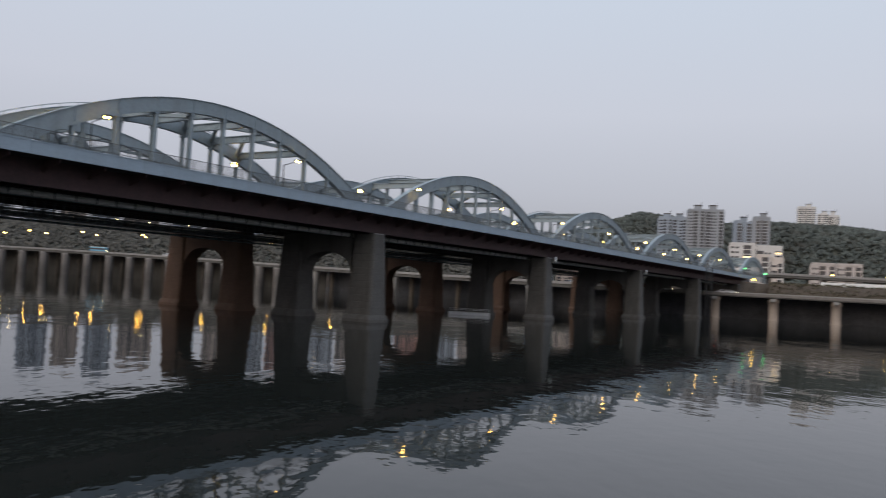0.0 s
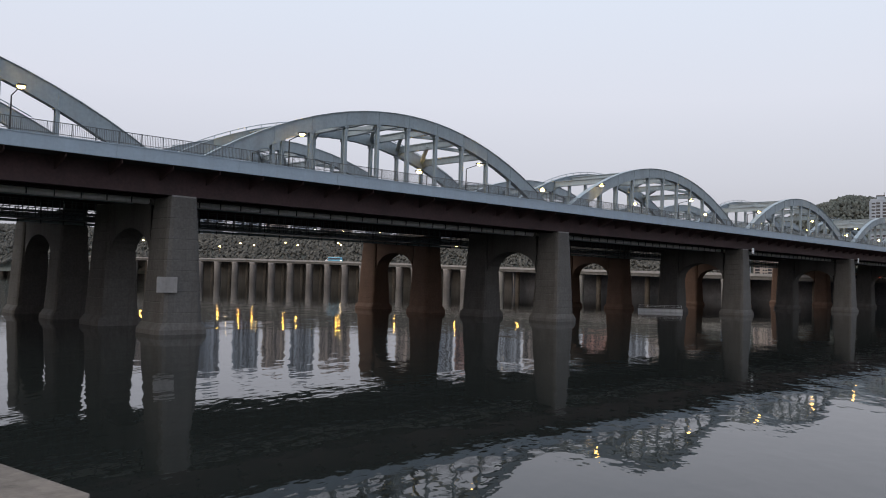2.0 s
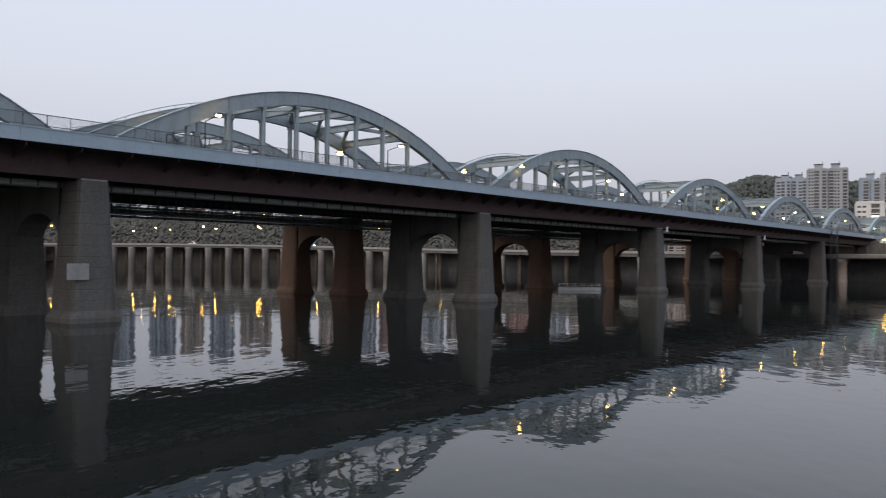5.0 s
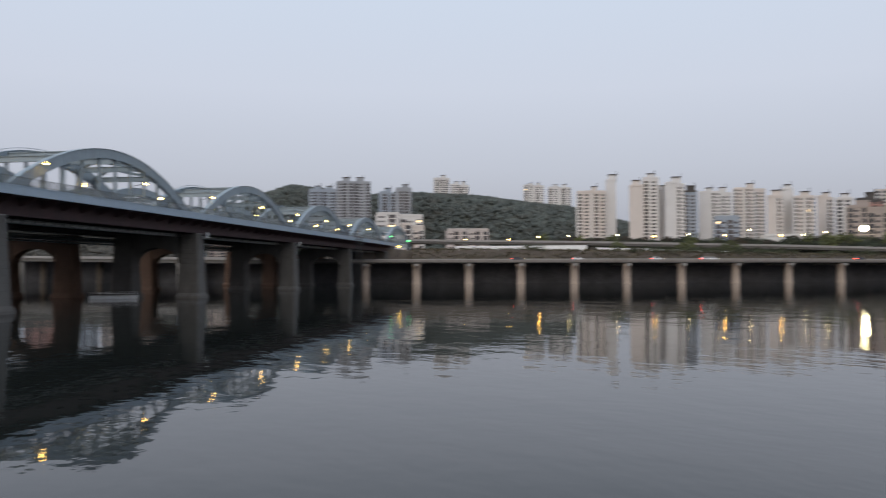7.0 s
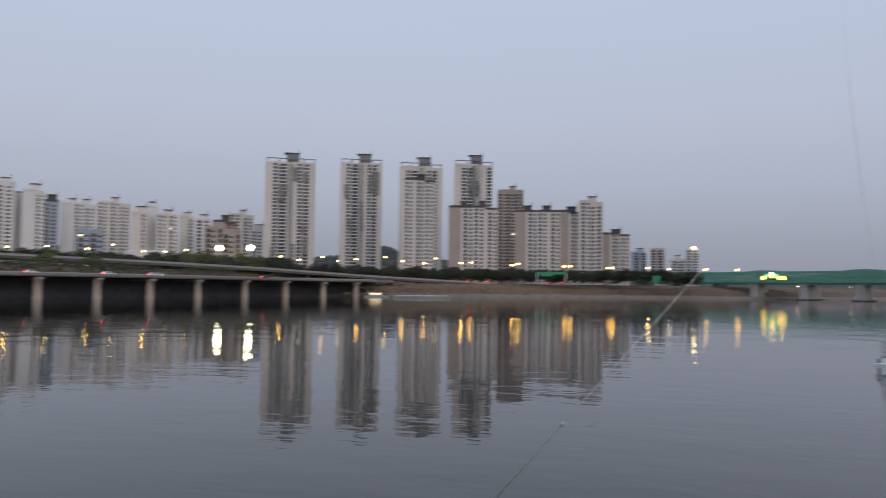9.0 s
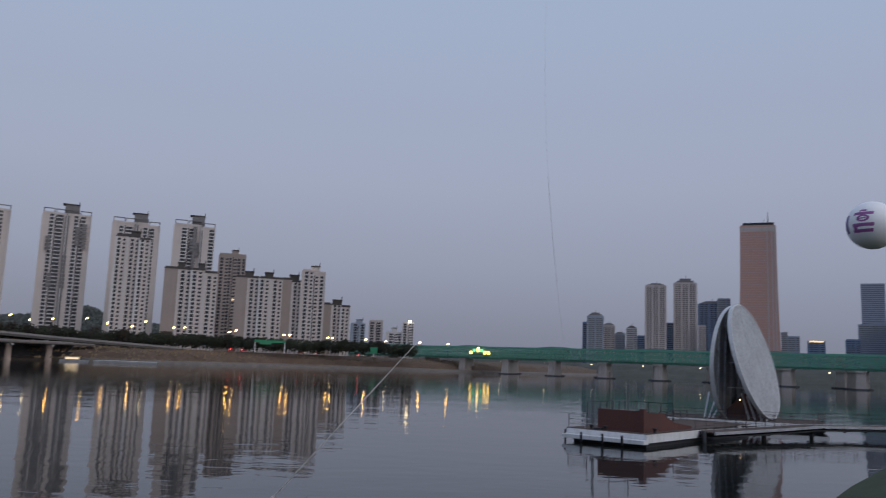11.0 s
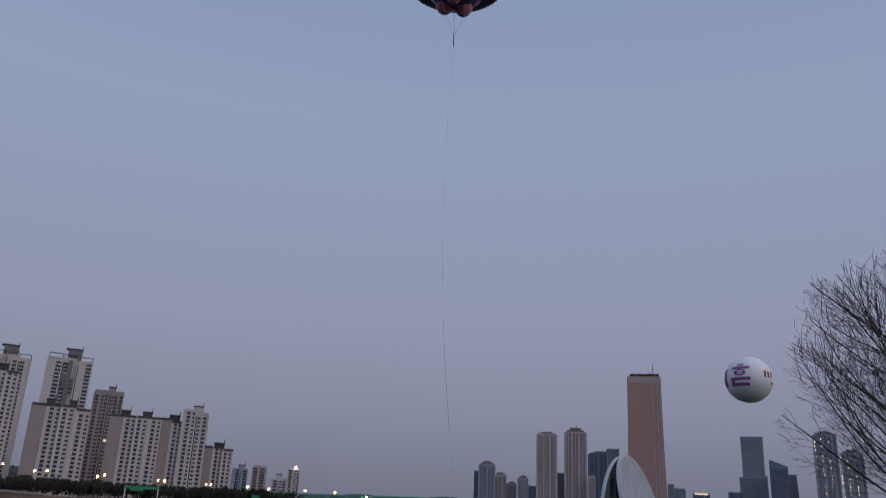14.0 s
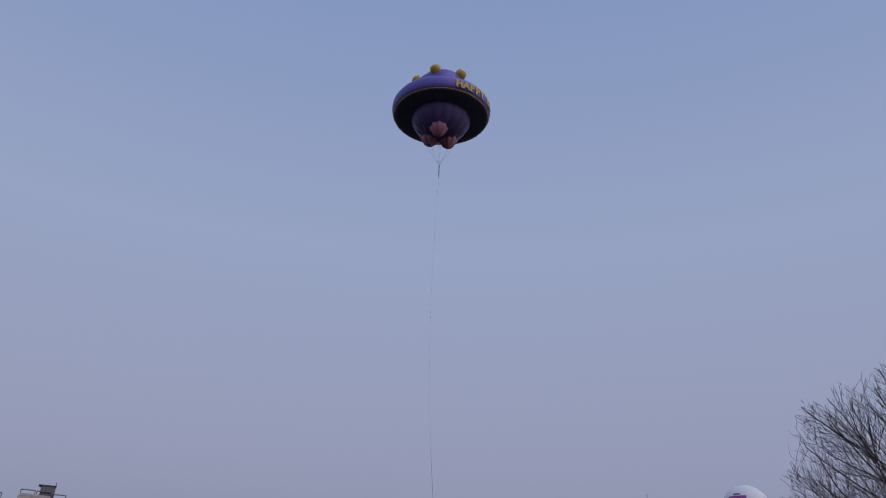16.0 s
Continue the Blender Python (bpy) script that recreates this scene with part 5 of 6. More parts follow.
    m.add([(-2.4, -1.6, 0.95), (3.0, -1.6, 0.95), (0.8, -0.6, 4.0), (-2.4, 2.5, 0.95), (3.0, 2.5, 0.95), (0.8, 1.2, 4.0)], [(0, 1, 2), (3, 5, 4), (0, 2, 5, 3), (1, 4, 5, 2), (0, 3, 4, 1)])
    part("plinth", m, "maroon", t, "dark red-brown plinth")
    part("railing", railing(Mesh(), [(-8.2, -4.4, 0.95), (9.2, -4.4, 0.95), (9.2, 4.6, 0.95)], 1.1, 3, 0.022), "dark", t)
    lamp = thing("spot_lamp", polar(107.0, 104.5, 3.2), "small lit white spotlight on the sculpture", "lamp")
    b = Mesh()
    ball(b, (0.6, 0, 0), 0.08, 8, 5)
    part("lamp_glass", b, "lampwhite", lamp)
    part("bracket", Mesh().beam((0.6, 0.1, 0), (0.6, 1.2, 0.0), 0.06), "dark", lamp)


build_dial()

# ---- balloons ----


def build_saucer():
    d = 70.0
    z = EYE_Z + 0.752 * d
    t = thing("saucer_balloon", polar(94.22, d, z, 0), "purple inflatable flying saucer balloon with yellow knobs and pink pods", "balloon")
    n = 48
    up = Mesh().turned([(5.02, -0.28), (5.20, -0.05), (5.28, 0.35), (5.26, 0.85), (5.0, 1.3), (4.4, 1.62), (3.7, 1.75), (3.12, 1.72), (3.10, 1.9), (3.08, 2.9), (2.85, 3.75), (2.25, 4.5), (1.25, 4.95), (0.02, 5.1)], n)
    part("upper_hull", up, "purple", t, smooth=True)
    part("rim_piping", Mesh().turned([(5.00, -0.33), (5.06, -0.31), (5.09, -0.26), (5.04, -0.23)], n), "yellow", t, "thin yellow piping", smooth=True)
    part("dome_seam", Mesh().turned([(3.14, 1.73), (3.18, 1.77), (3.11, 1.82)], n), "galv", t, "pale seam line", smooth=True)
    part("under_ring", Mesh().turned([(3.0, -0.56), (3.8, -0.54), (4.6, -0.45), (4.9, -0.38), (5.03, -0.30)], n), "black", t, "dark underside ring", smooth=True)
    # the lower bowl is sewn of gores
    bowl = Mesh()
    g, k = 16, 6
    vs, fs = [], []
    rows = 9
    for j in range(rows):
        a = math.pi / 2 * j / (rows - 1)
        rr, zz = 3.15 * math.cos(a) ** 0.85 if j < rows - 1 else 0.02, -0.35 - 2.45 * math.sin(a)
        for i in range(g * k):
            q = (i % k) / k
            puff = 1 + 0.035 * math.sin(math.pi * q) - 0.015
            an = 2 * math.pi * i / (g * k)
            vs.append((rr * puff * math.cos(an), rr * puff * math.sin(an), zz))
    N_ = g * k
    for j in range(rows - 1):
        for i in range(N_):
            fs.append((j * N_ + i, j * N_ + (i + 1) % N_, (j + 1) * N_ + (i + 1) % N_, (j + 1) * N_ + i))
    bowl.add(vs, fs)
    part("lower_bowl", bowl, "darkpurple", t, "dark violet bowl of sewn gores", smooth=True)
    for i in range(6):
        a = radians(14 + 60 * i)
        m = Mesh()
        m.turned([(0.02, -0.5), (0.5, -0.45), (0.60, -0.1), (0.58, 0.30), (0.34, 0.52), (0.02, 0.56)], 9)
        part("knob", m, "yellow", t, "puffy yellow knob", smooth=True, m=pose(2.78 * math.cos(a), 2.78 * math.sin(a), 4.0) @ Matrix.Rotation(a, 4, "Z") @ Matrix.Rotation(0.75, 4, "Y"))
    for x, y, zz in ((-0.2, -1.25, -2.60), (-1.1, 0.75, -2.55), (0.85, 0.85, -2.65)):
        pod = Mesh()
        vs, fs = [], []
        prof = ((0.28, 0.75), (0.72, 0.55), (0.92, 0.1), (0.78, -0.35), (0.45, -0.75), (0.10, -1.0))
        for r, h in prof:
            for i in range(32):
                q = 1 + 0.10 * math.cos(8 * 2 * math.pi * i / 32) + 0.06 * noise.noise((i * 0.9, h * 4, x))
                vs.append((r * q * math.cos(2 * math.pi * i / 32), r * q * math.sin(2 * math.pi * i / 32), h))
        for j in range(len(prof) - 1):
            for i in range(32):
                fs.append((j * 32 + i, j * 32 + (i + 1) % 32, (j + 1) * 32 + (i + 1) % 32, (j + 1) * 32 + i))
        fs += [tuple(range(32)), tuple(range(160, 192))]
        pod.add(vs, fs)
        part("pod", pod, "pink", t, "puckered dusty pink pod", smooth=True, m=pose(x, y, zz))
    for i, ch in enumerate("HAPPY"):
        a = 19.5 + 8.1 * i
        cu = bpy.data.curves.new("letter", "FONT")
        cu.body, cu.size, cu.extrude, cu.align_x = ch, 1.12, 0.03, "CENTER"
        cu.offset = 0.06
        cu.materials.append(M["yellow"])
        ob = new("letter", cu)
        ob.parent = t
        ob.matrix_basis = pose(0, 0, 0, 0, 0, a) @ pose(0, -5.33, -0.02, 90, 0, 0)
    for a, h in ((64, 0.75), (68.5, 0.6), (73, 0.75), (77.5, 0.5)):
        part("print_bar", Mesh().box(-0.14, -0.03, 0, 0.14, 0.03, h), "yellow", t, m=pose(0, 0, 0, 0, 0, a) @ pose(0, -5.29, 0.0))
    for i in range(6):
        a = 0.6 + 2 * math.pi * i / 6
        part("guy_line", Mesh().beam((2.4 * math.cos(a), 2.4 * math.sin(a), -2.0), (0, 0, -6.4), 0.014), "rope", t)
    part("knot", Mesh().turned([(0.02, -6.3), (0.05, -6.5), (0.035, -7.1), (0.05, -7.3), (0.02, -7.9)], 8), "dark", t, "dark cable knot")
    # the tether hangs in a slight bow to the floating platform
    a = Vector((d * math.sin(radians(94.22)), d * math.cos(radians(94.22)), z - 7.9))
    b = Vector((69.6, -8.0, 1.0))
    tt = thing("tether_cable", pose(0, 0, 0), "thin dark tether of the saucer balloon", "cable")
    m = Mesh()
    pts = [a.lerp(b, i / 16) + Vector((0, 1.4 * math.sin(math.pi * i / 16), 0)) for i in range(17)]
    for p, q in zip(pts, pts[1:]):
        m.beam(p, q, 0.007, sides=5)
    part("cable", m, "dark", tt)
    m = Mesh()
    for p, q in zip(pts[9:12], pts[10:13]):
        m.beam(p, q, 0.02, sides=5)
    part("cable_sleeve", m, "dark", tt)


build_saucer()


def sphere_patch(m, r, lon0, lon1, lat0, lat1, n=6):
    """A printed patch on a sphere: longitudes from the side that faces the eye, degrees."""
    vs, fs = [], []
    for i in range(n + 1):
        for j in range(n + 1):
            lo, la = radians(lon0 + (lon1 - lon0) * i / n), radians(lat0 + (lat1 - lat0) * j / n)
            vs.append((r * math.sin(lo) * math.cos(la), -r * math.cos(lo) * math.cos(la), r * math.sin(la)))
    for i in range(n):
        for j in range(n):
            fs.append((i * (n + 1) + j, (i + 1) * (n + 1) + j, (i + 1) * (n + 1) + j + 1, i * (n + 1) + j + 1))
    return m.add(vs, fs)


def build_ball():
    d, r = 60.0, 1.60
    t = thing("sphere_balloon", polar(115.42, d, EYE_Z + 0.1695 * d), "white round advertising balloon with purple and red print", "balloon")
    m = Mesh()
    ball(m, (0, 0, 0), r, 48, 28)
    part("envelope", m, "ballwhite", t, smooth=True)
    m = Mesh()
    for a in ((-45, 4, 18.5, 26), (-30, -12, 28, 33), (-40, -34, -15, -9), (-29, -14, 8.5, 11.5), (-46, 4, -10, -2), (-44, -34, -21, -9), (-46, 2, -24, -16), (-26, -18, -9, -2)):
        sphere_patch(m, r * 1.004, *a)
    vs, fs = [], []
    for i in range(20):
        for k in (0.55, 1.0):
            q = 2 * math.pi * i / 20
            lo, la = radians(-21 + 15 * k * math.cos(q)), radians(10 + 8.5 * k * math.sin(q))
            vs.append((r * 1.005 * math.sin(lo) * math.cos(la), -r * 1.005 * math.cos(lo) * math.cos(la), r * 1.005 * math.sin(la)))
        fs.append((2 * i, 2 * i + 1, (2 * i + 3) % 40, (2 * i + 2) % 40))
    m.add(vs, fs)
    part("purple_print", m, "magenta", t, "purple block print")
    m = Mesh()
    sphere_patch(m, r * 1.004, -84, -62, -22, 22)
    part("dark_print", m, "darkpurple", t, "dark purple bracket print")
    for lo in (39, 50, 62):
        m = Mesh()
        sphere_patch(m, r * 1.004, lo, lo + 7, -1, 15)
        part("red_print", m, "redprint", t, "dark red block print")
    m = Mesh()
    sphere_patch(m, r * 1.004, 64, 80, -16, -11)
    part("red_print", m, "darkpurple", t)
    tt = thing("balloon_tether", polar(115.42, d), "hair-thin cord of the white balloon", "cord")
    part("cord", Mesh().beam((0, 0, 0.6), (0, 0, EYE_Z + 0.1695 * d - r), 0.0025, sides=5), "rope", tt)


build_ball()

# ---- near things: bare tree, shrub, pole, embankment edge ----


def build_tree():
    rnd = random.Random(11)
    t = thing("bare_tree", polar(126.1, 42, 3.2), "tall bare tree with upswept twiggy branches on the bank", "tree")
    trunk, limb, twig = Mesh(), Mesh(), Mesh()

    def inside(p):
        """Below 1 inside the crown's rounded outline."""
        wob = 1 + 0.10 * noise.noise((p.x * 0.35, p.y * 0.35, p.z * 0.35)) + 0.22 * noise.noise((p.x * 1.6, p.y * 1.6, p.z * 0.8))
        return ((p.x ** 2 + p.y ** 2) / 6.9 ** 2 + ((p.z - 6.4) / (9.9 if p.z > 6.4 else 5.4)) ** 2) ** 0.5 * wob

    def shoot(p, d, ln, r, level):
        """A shoot that curves upwards and carries finer ones."""
        step = (0.42, 0.30, 0.21, 0.24)[level]
        n = max(2, int(ln / step))
        for i in range(n):
            k = i / n
            d = (d + Vector((rnd.gauss(0, 0.055), rnd.gauss(0, 0.055), rnd.uniform(-0.015, 0.045)))).normalized()
            e = p + d * (ln / n)
            if inside(e) > 1.0:
                break
            low = (0.014, 0.0085, 0.0065, 0.0055)[level]
            (limb if level == 0 else twig).beam(p, e, 2 * max(r * (1 - 0.85 * k), low), w2=2 * max(r * (1 - 0.85 * (k + 1 / n)), low), sides=5 if level == 0 else 3)
            if level < 3 and k > (0.18, 0.12, 0.2)[level] and rnd.random() < (1.0, 0.92, 0.75)[level]:
                a = rnd.uniform(0, 2 * math.pi)
                side = d.cross(Vector((math.cos(a), math.sin(a), 0.4))).normalized()
                nd = (d + side * rnd.uniform(0.45, 0.75) + Vector((0, 0, 0.15))).normalized()
                nl = (rnd.uniform(1.3, 2.9) * (1.1 - 0.5 * k), rnd.uniform(0.55, 1.25), rnd.uniform(0.25, 0.6))[level]
                shoot(e, nd, nl, max(r * 0.4 * (1 - k), 0.01), level + 1)
            p = e

    q = Vector((0, 0, 0))
    for i in range(24):
        k = i / 24
        e = q + Vector((rnd.uniform(-.05, .05), rnd.uniform(-.05, .05), 0.56))
        trunk.beam(q, e, 0.52 * (1 - 0.92 * k), w2=0.52 * (1 - 0.92 * (k + 1 / 24)), sides=8)
        q = e
        if i > 1:
            for _ in range(5 if i < 16 else 3):
                a = rnd.uniform(0, 2 * math.pi)
                el = radians(rnd.uniform(20, 52) + 26 * k)
                shoot(q, Vector((math.cos(el) * math.cos(a), math.cos(el) * math.sin(a), math.sin(el))), 10.0, 0.075 * (1.1 - 0.7 * k), 0)
    part("trunk", trunk, "bark", t, smooth=True)
    part("limb", limb, "bark", t, smooth=True)
    part("twig", twig, "bark", t, kind="stuff")


build_tree()


def leaf_cloud(m, c, rx, ry, rz, n, size, rnd):
    """Many small leaf clumps with an uneven outline."""
    for _ in range(n):
        a, u = rnd.uniform(0, 2 * math.pi), rnd.uniform(-1, 1)
        k = rnd.uniform(0.35, 1.0) ** 0.5 * (1 + 0.22 * noise.noise((math.cos(a) * 1.7 + c[0], math.sin(a) * 1.7 + c[1], u * 2)))
        s = math.sqrt(1 - u * u)
        p = Vector((c[0] + rx * k * s * math.cos(a), c[1] + ry * k * s * math.sin(a), c[2] + rz * k * u))
        x = Vector((rnd.uniform(-1, 1), rnd.uniform(-1, 1), rnd.uniform(-1, 1))).normalized() * size * rnd.uniform(0.6, 1.3)
        y = x.cross(Vector((rnd.uniform(-1, 1), rnd.uniform(-1, 1), rnd.uniform(-1, 1)))).normalized() * size * rnd.uniform(0.4, 0.9)
        z = x.cross(y).normalized() * size * 0.35
        m.add([p - x, p + y, p + x, p - y, p + z], [(0, 1, 4), (1, 2, 4), (2, 3, 4), (3, 0, 4)])
    return m


def shrub(m, w, h, n, size, label, seed, leaf="leaf", mid=0.55, tall=0.5):
    rnd = random.Random(seed)
    t = thing("shrub", m, label, "shrub", "shrubs")
    part("stem", Mesh().beam((0, 0, 0), (0, 0, h * 0.6), 0.16, w2=0.06, sides=6), "bark", t)
    part("foliage", leaf_cloud(Mesh(), (0, 0, h * mid), w, w, h * tall, n, size, rnd), leaf, t)


shrub(polar(124.3, 40, 3.0), 1.45, 5.0, 2200, 0.11, "dense dark green rounded evergreen on the grassy bank", 3, mid=0.80, tall=0.21)


def build_pole():
    t = thing("fishing_pole", pose(0, 0, 0), "long pale fishing pole leaning out from the bank", "fishing pole")
    tip = Vector((10 * math.sin(radians(85.33)), 10 * math.cos(radians(85.33)), EYE_Z + 0.0225 * 10))
    low = Vector((10 * math.sin(radians(71.3)), 10 * math.cos(radians(71.3)), EYE_Z - 0.2596 * 10))
    butt = low + (low - tip) * 0.42
    part("rod", Mesh().beam(low + (low - tip) * 0.1, tip, 0.022, w2=0.008, sides=8), "rope", t, smooth=True)
    part("grip", Mesh().beam(butt, low + (low - tip) * 0.1, 0.05, w2=0.045, sides=8), "dark", t, smooth=True)
    part("ferrule", Mesh().beam(low.lerp(tip, 0.33), low.lerp(tip, 0.345), 0.042, sides=8), "rope", t, smooth=True)
    part("rest", Mesh().beam((butt.x, butt.y, 0.4), butt + Vector((0, 0, 0.05)), 0.06, sides=6), "dark", t)


build_pole()
tagged(part("embankment_edge", Mesh().prism([(-75, 50), (-23, 22.3), (-18, 20.5), (-13.3, 18.4), (-11.9, 16.2), (-12.6, 12.8), (-30, 12), (-80, 36)], -1.0, 0.42, 0.01), "stone"),
       "pale worn concrete apron at the water's edge", "embankment", kind="structure")



def shore_stones():
    """Broken tan stones along the near water's edge."""
    rnd = random.Random(44)
    for x, y, h in along([(8, 10.6), (18, -1.8), (28.8, -6.8), (31, -9.4)], 0.5):
        o = rnd.uniform(-0.6, 2.2)
        r = rnd.uniform(0.28, 0.62)
        m = Mesh()
        n = 7
        prof = ((0.55, -0.5), (1.0, -0.15), (0.92, 0.3), (0.5, 0.62))
        off = rnd.uniform(0, 99)
        vs = []
        for k, z in prof:
            for i in range(n):
                a = 2 * math.pi * i / n
                q = r * k * (1 + 0.45 * noise.noise((math.cos(a) * 1.3 + off, math.sin(a) * 1.3, z * 2)))
                vs.append((q * math.cos(a) * 1.25, q * math.sin(a), z * r))
        m.add(vs, [(j * n + i, j * n + (i + 1) % n, (j + 1) * n + (i + 1) % n, (j + 1) * n + i) for j in range(3) for i in range(n)] + [tuple(range(n))[::-1], tuple(range(3 * n, 4 * n))])
        z = max(0.12, 0.25 + 0.38 * o)
        nx, ny = math.sin(radians(h)), -math.cos(radians(h))
        tagged(part("shore_stone", m, "rock", m=pose(x + nx * o, y + ny * o, z, 0, 0, rnd.uniform(0, 360))), "broken tan stone at the water's edge", "stone", "shore stones")


shore_stones()

# ---- fittings on the road bridge ----
part("notice_board", Mesh().box(-4.3, -0.16, 4.15, -2.2, -0.06, 5.7), "concrete", bridge, "pale notice board on the pier")
for u in (SPAN * 2 + 0.2, SPAN * 3 + 0.2):
    part("pier_sign", Mesh().box(u - 0.9, -0.5, 12.9, u, -0.42, 14.1), "whitepaint", bridge, "small white sign under the deck")


def build_scaffold():
    t = thing("scaffold_tower", BR @ pose(246.5, -3.6, 0), "slim grey steel ladder tower beside the bridge pier", "scaffold")
    m = Mesh()
    for x in (-0.9, 0.9):
        for y in (-0.9, 0.9):
            part("upright", Mesh().beam((x, y, -1.5), (x, y, 17.6), 0.16), "dark", t)
    for i in range(9):
        z = 0.8 + 1.9 * i
        for a, b in (((-.9, -.9), (.9, -.9)), ((.9, -.9), (.9, .9)), ((.9, .9), (-.9, .9)), ((-.9, .9), (-.9, -.9))):
            m.beam((*a, z), (*b, z), 0.1)
            m.beam((*a, z), (*b, z + 1.9), 0.07)
    part("bracing", m, "dark", t)


build_scaffold()
pb = thing("floating_barrier", polar(2.1, 182), "low pale floating barrier beside the bridge piers", "barrier")
part("float_tube", Mesh().beam((-4.7, 0, 0.25), (4.7, 0, 0.25), 1.0, sides=10), "whitepaint", pb)
part("walkway_plank", Mesh().box(-4.6, -0.5, 0.74, 4.6, 0.5, 0.84), "concrete", pb)
part("rail_frame", railing(Mesh(), [(-4.5, 0.4, 0.84), (4.5, 0.4, 0.84)], 0.6, 2, 0.04), "whitepaint", pb)

# ---- far shore: upper road, walls, lamps, trees, boats, signs ----
UP = [(140, 405), (185, 395), (236, 362), (282, 330), (330, 296), (382, 268), (440, 240), (520, 190)]
UPZ = [21.5, 21.0, 20.0, 18.6, 17.0, 15.2, 12.5, 9.0]


SLOPE = [(132, 326), (172, 306), (212, 288), (258, 275), (300, 266), (345, 263), (398, 259), (446, 238)]
SLOPE_Z = [14.6, 14.4, 13.8, 13.2, 12.6, 12.2, 11.5, 9.5]


def build_upper_road():
    t = thing("upper_road", pose(0, 0, 0), "raised concrete road with parapet on the far shore", "elevated road")
    part("deck", sweep(UP, 0, 14, [z - 1.4 for z in UPZ], UPZ), "pier", t)
    part("parapet", sweep(UP, -0.3, 0.2, [z - 0.25 for z in UPZ], [z + 0.8 for z in UPZ]), "concrete", t)
    part("far_parapet", sweep(UP, 13.8, 14.2, UPZ, [z + 1.3 for z in UPZ]), "deckconc", t)
    for x, y, h in along(UP, 24):
        z = float(np.interp(x, [p[0] for p in UP], UPZ))
        part("support_wall", Mesh().box(-0.7, 2, 3, 0.7, 12, z - 1.6), "deckconc", t, m=pose(x, y, 0, 0, 0, h))
    w = thing("noise_wall", pose(0, 0, 0), "long low white wall panels along the far road", "wall")
    ln = [(178, 378), (206, 358), (232, 338)]
    part("panel", sweep(ln, 0, 0.5, 14.5, 17.8), "whitepaint", w)
    ln = [(236, 335), (262, 315), (300, 288)]
    part("panel", sweep(ln, 0, 0.5, [13.6, 13.0, 12.4], [16.6, 15.6, 13.6]), "whitepaint", w)
    s = thing("planted_slope", pose(0, 0, 0), "dry planted slope above the riverside road", "slope", kind="structure")
    m = Mesh()
    vs, fs = [], []
    for i, (p, z1) in enumerate(zip(SLOPE, SLOPE_Z)):
        a, b = Vector(SLOPE[max(i - 1, 0)]), Vector(SLOPE[min(i + 1, len(SLOPE) - 1)])
        d = (b - a).normalized()
        for o, z in ((0, 4), (0, 9.2), (5, 10.4), (12, z1), (30, z1), (30, 4)):
            vs.append((p[0] - d.y * o, p[1] + d.x * o, z))
    for i in range(len(SLOPE) - 1):
        fs += [(6 * i + j, 6 * i + (j + 1) % 6, 6 * i + 6 + (j + 1) % 6, 6 * i + 6 + j) for j in range(6)]
    part("slope", m.add(vs, fs), "brownslope", s)
    rnd = random.Random(17)
    m = Mesh()
    for x, y, h in along(SLOPE, 0.16):
        o = rnd.uniform(0.5, 22)
        top = float(np.interp(x, [p[0] for p in SLOPE], SLOPE_Z))
        z = float(np.interp(o, (0, 5, 12, 30), (9.2, 10.4, top, top)))
        q = rnd.uniform(0.5, 1.5)
        leaf_cloud(m, (x - math.sin(radians(h)) * o, y + math.cos(radians(h)) * o, z + q * 0.3), q, q, q * 0.6, 7, 0.5, rnd)
    h_ = Mesh()
    for x, y, h in along(SLOPE, 1.1):
        if noise.noise((x * 0.03, y * 0.03, 2)) > -0.12:
            o, q = rnd.uniform(9, 26), rnd.uniform(1.2, 2.6)
            top = float(np.interp(x, [p[0] for p in SLOPE], SLOPE_Z))
            leaf_cloud(h_, (x - math.sin(radians(h)) * o, y + math.cos(radians(h)) * o, top + q * 0.5), q, q, q * 0.8, 40, 0.45, rnd)
    tagged(part("hedge", h_, "hedge"), "uneven green hedge above the planted slope", "hedge", kind="stuff")
    tagged(part("scrub", m, "scrub"), "low dry scrub on the planted slope", "scrub", kind="stuff")
    e = thing("bridge_ramp", pose(0, 0, 0), "sloping earth and stone ramp at the bridge end", "abutment")
    part("ramp", sweep([(112, 345), (140, 352), (175, 345)], -8, 40, 2, [16.2, 14.5, 11.5]), "stone", e)


M["brownslope"] = mat("reddish_dry_shrubs", (0.075, 0.056, 0.042), 0.95, 0.0, 0.4, 0.8, dirt=0.5, dirt_col=(0.05, 0.04, 0.03), bump=0.9)
build_upper_road()


def far_lamp(az, el, d, base, warm, size=1.0, both=False):
    h = EYE_Z + el * d - base
    street_lamp(polar(az, d, base), h, -1.4, "lampfar" if warm else "lampwhite", "lit street lamp on a tall post along the far road", "far street lamps", size)


for az, el, w in ((31.1, .0386, 1), (33.2, .040, 0), (36.6, .0402, 0), (39.06, .0381, 1), (41.3, .040, 0), (43.65, .0386, 1), (45.2, .0440, 0), (47.1, .037, 1), (48.45, .0375, 0), (49.8, .040, 0),
                  (56.1, .0345, 1), (57.4, .031, 0), (59.0, .035, 1), (60.1, .0305, 0), (61.4, .0327, 1), (63.4, .0355, 1), (21.9, .026, 0), (24.2, .035, 0), (25.9, .036, 1), (27.3, .034, 0), (29.0, .036, 1)):
    far_lamp(az, el, 455, 12.0, w, 1.0)
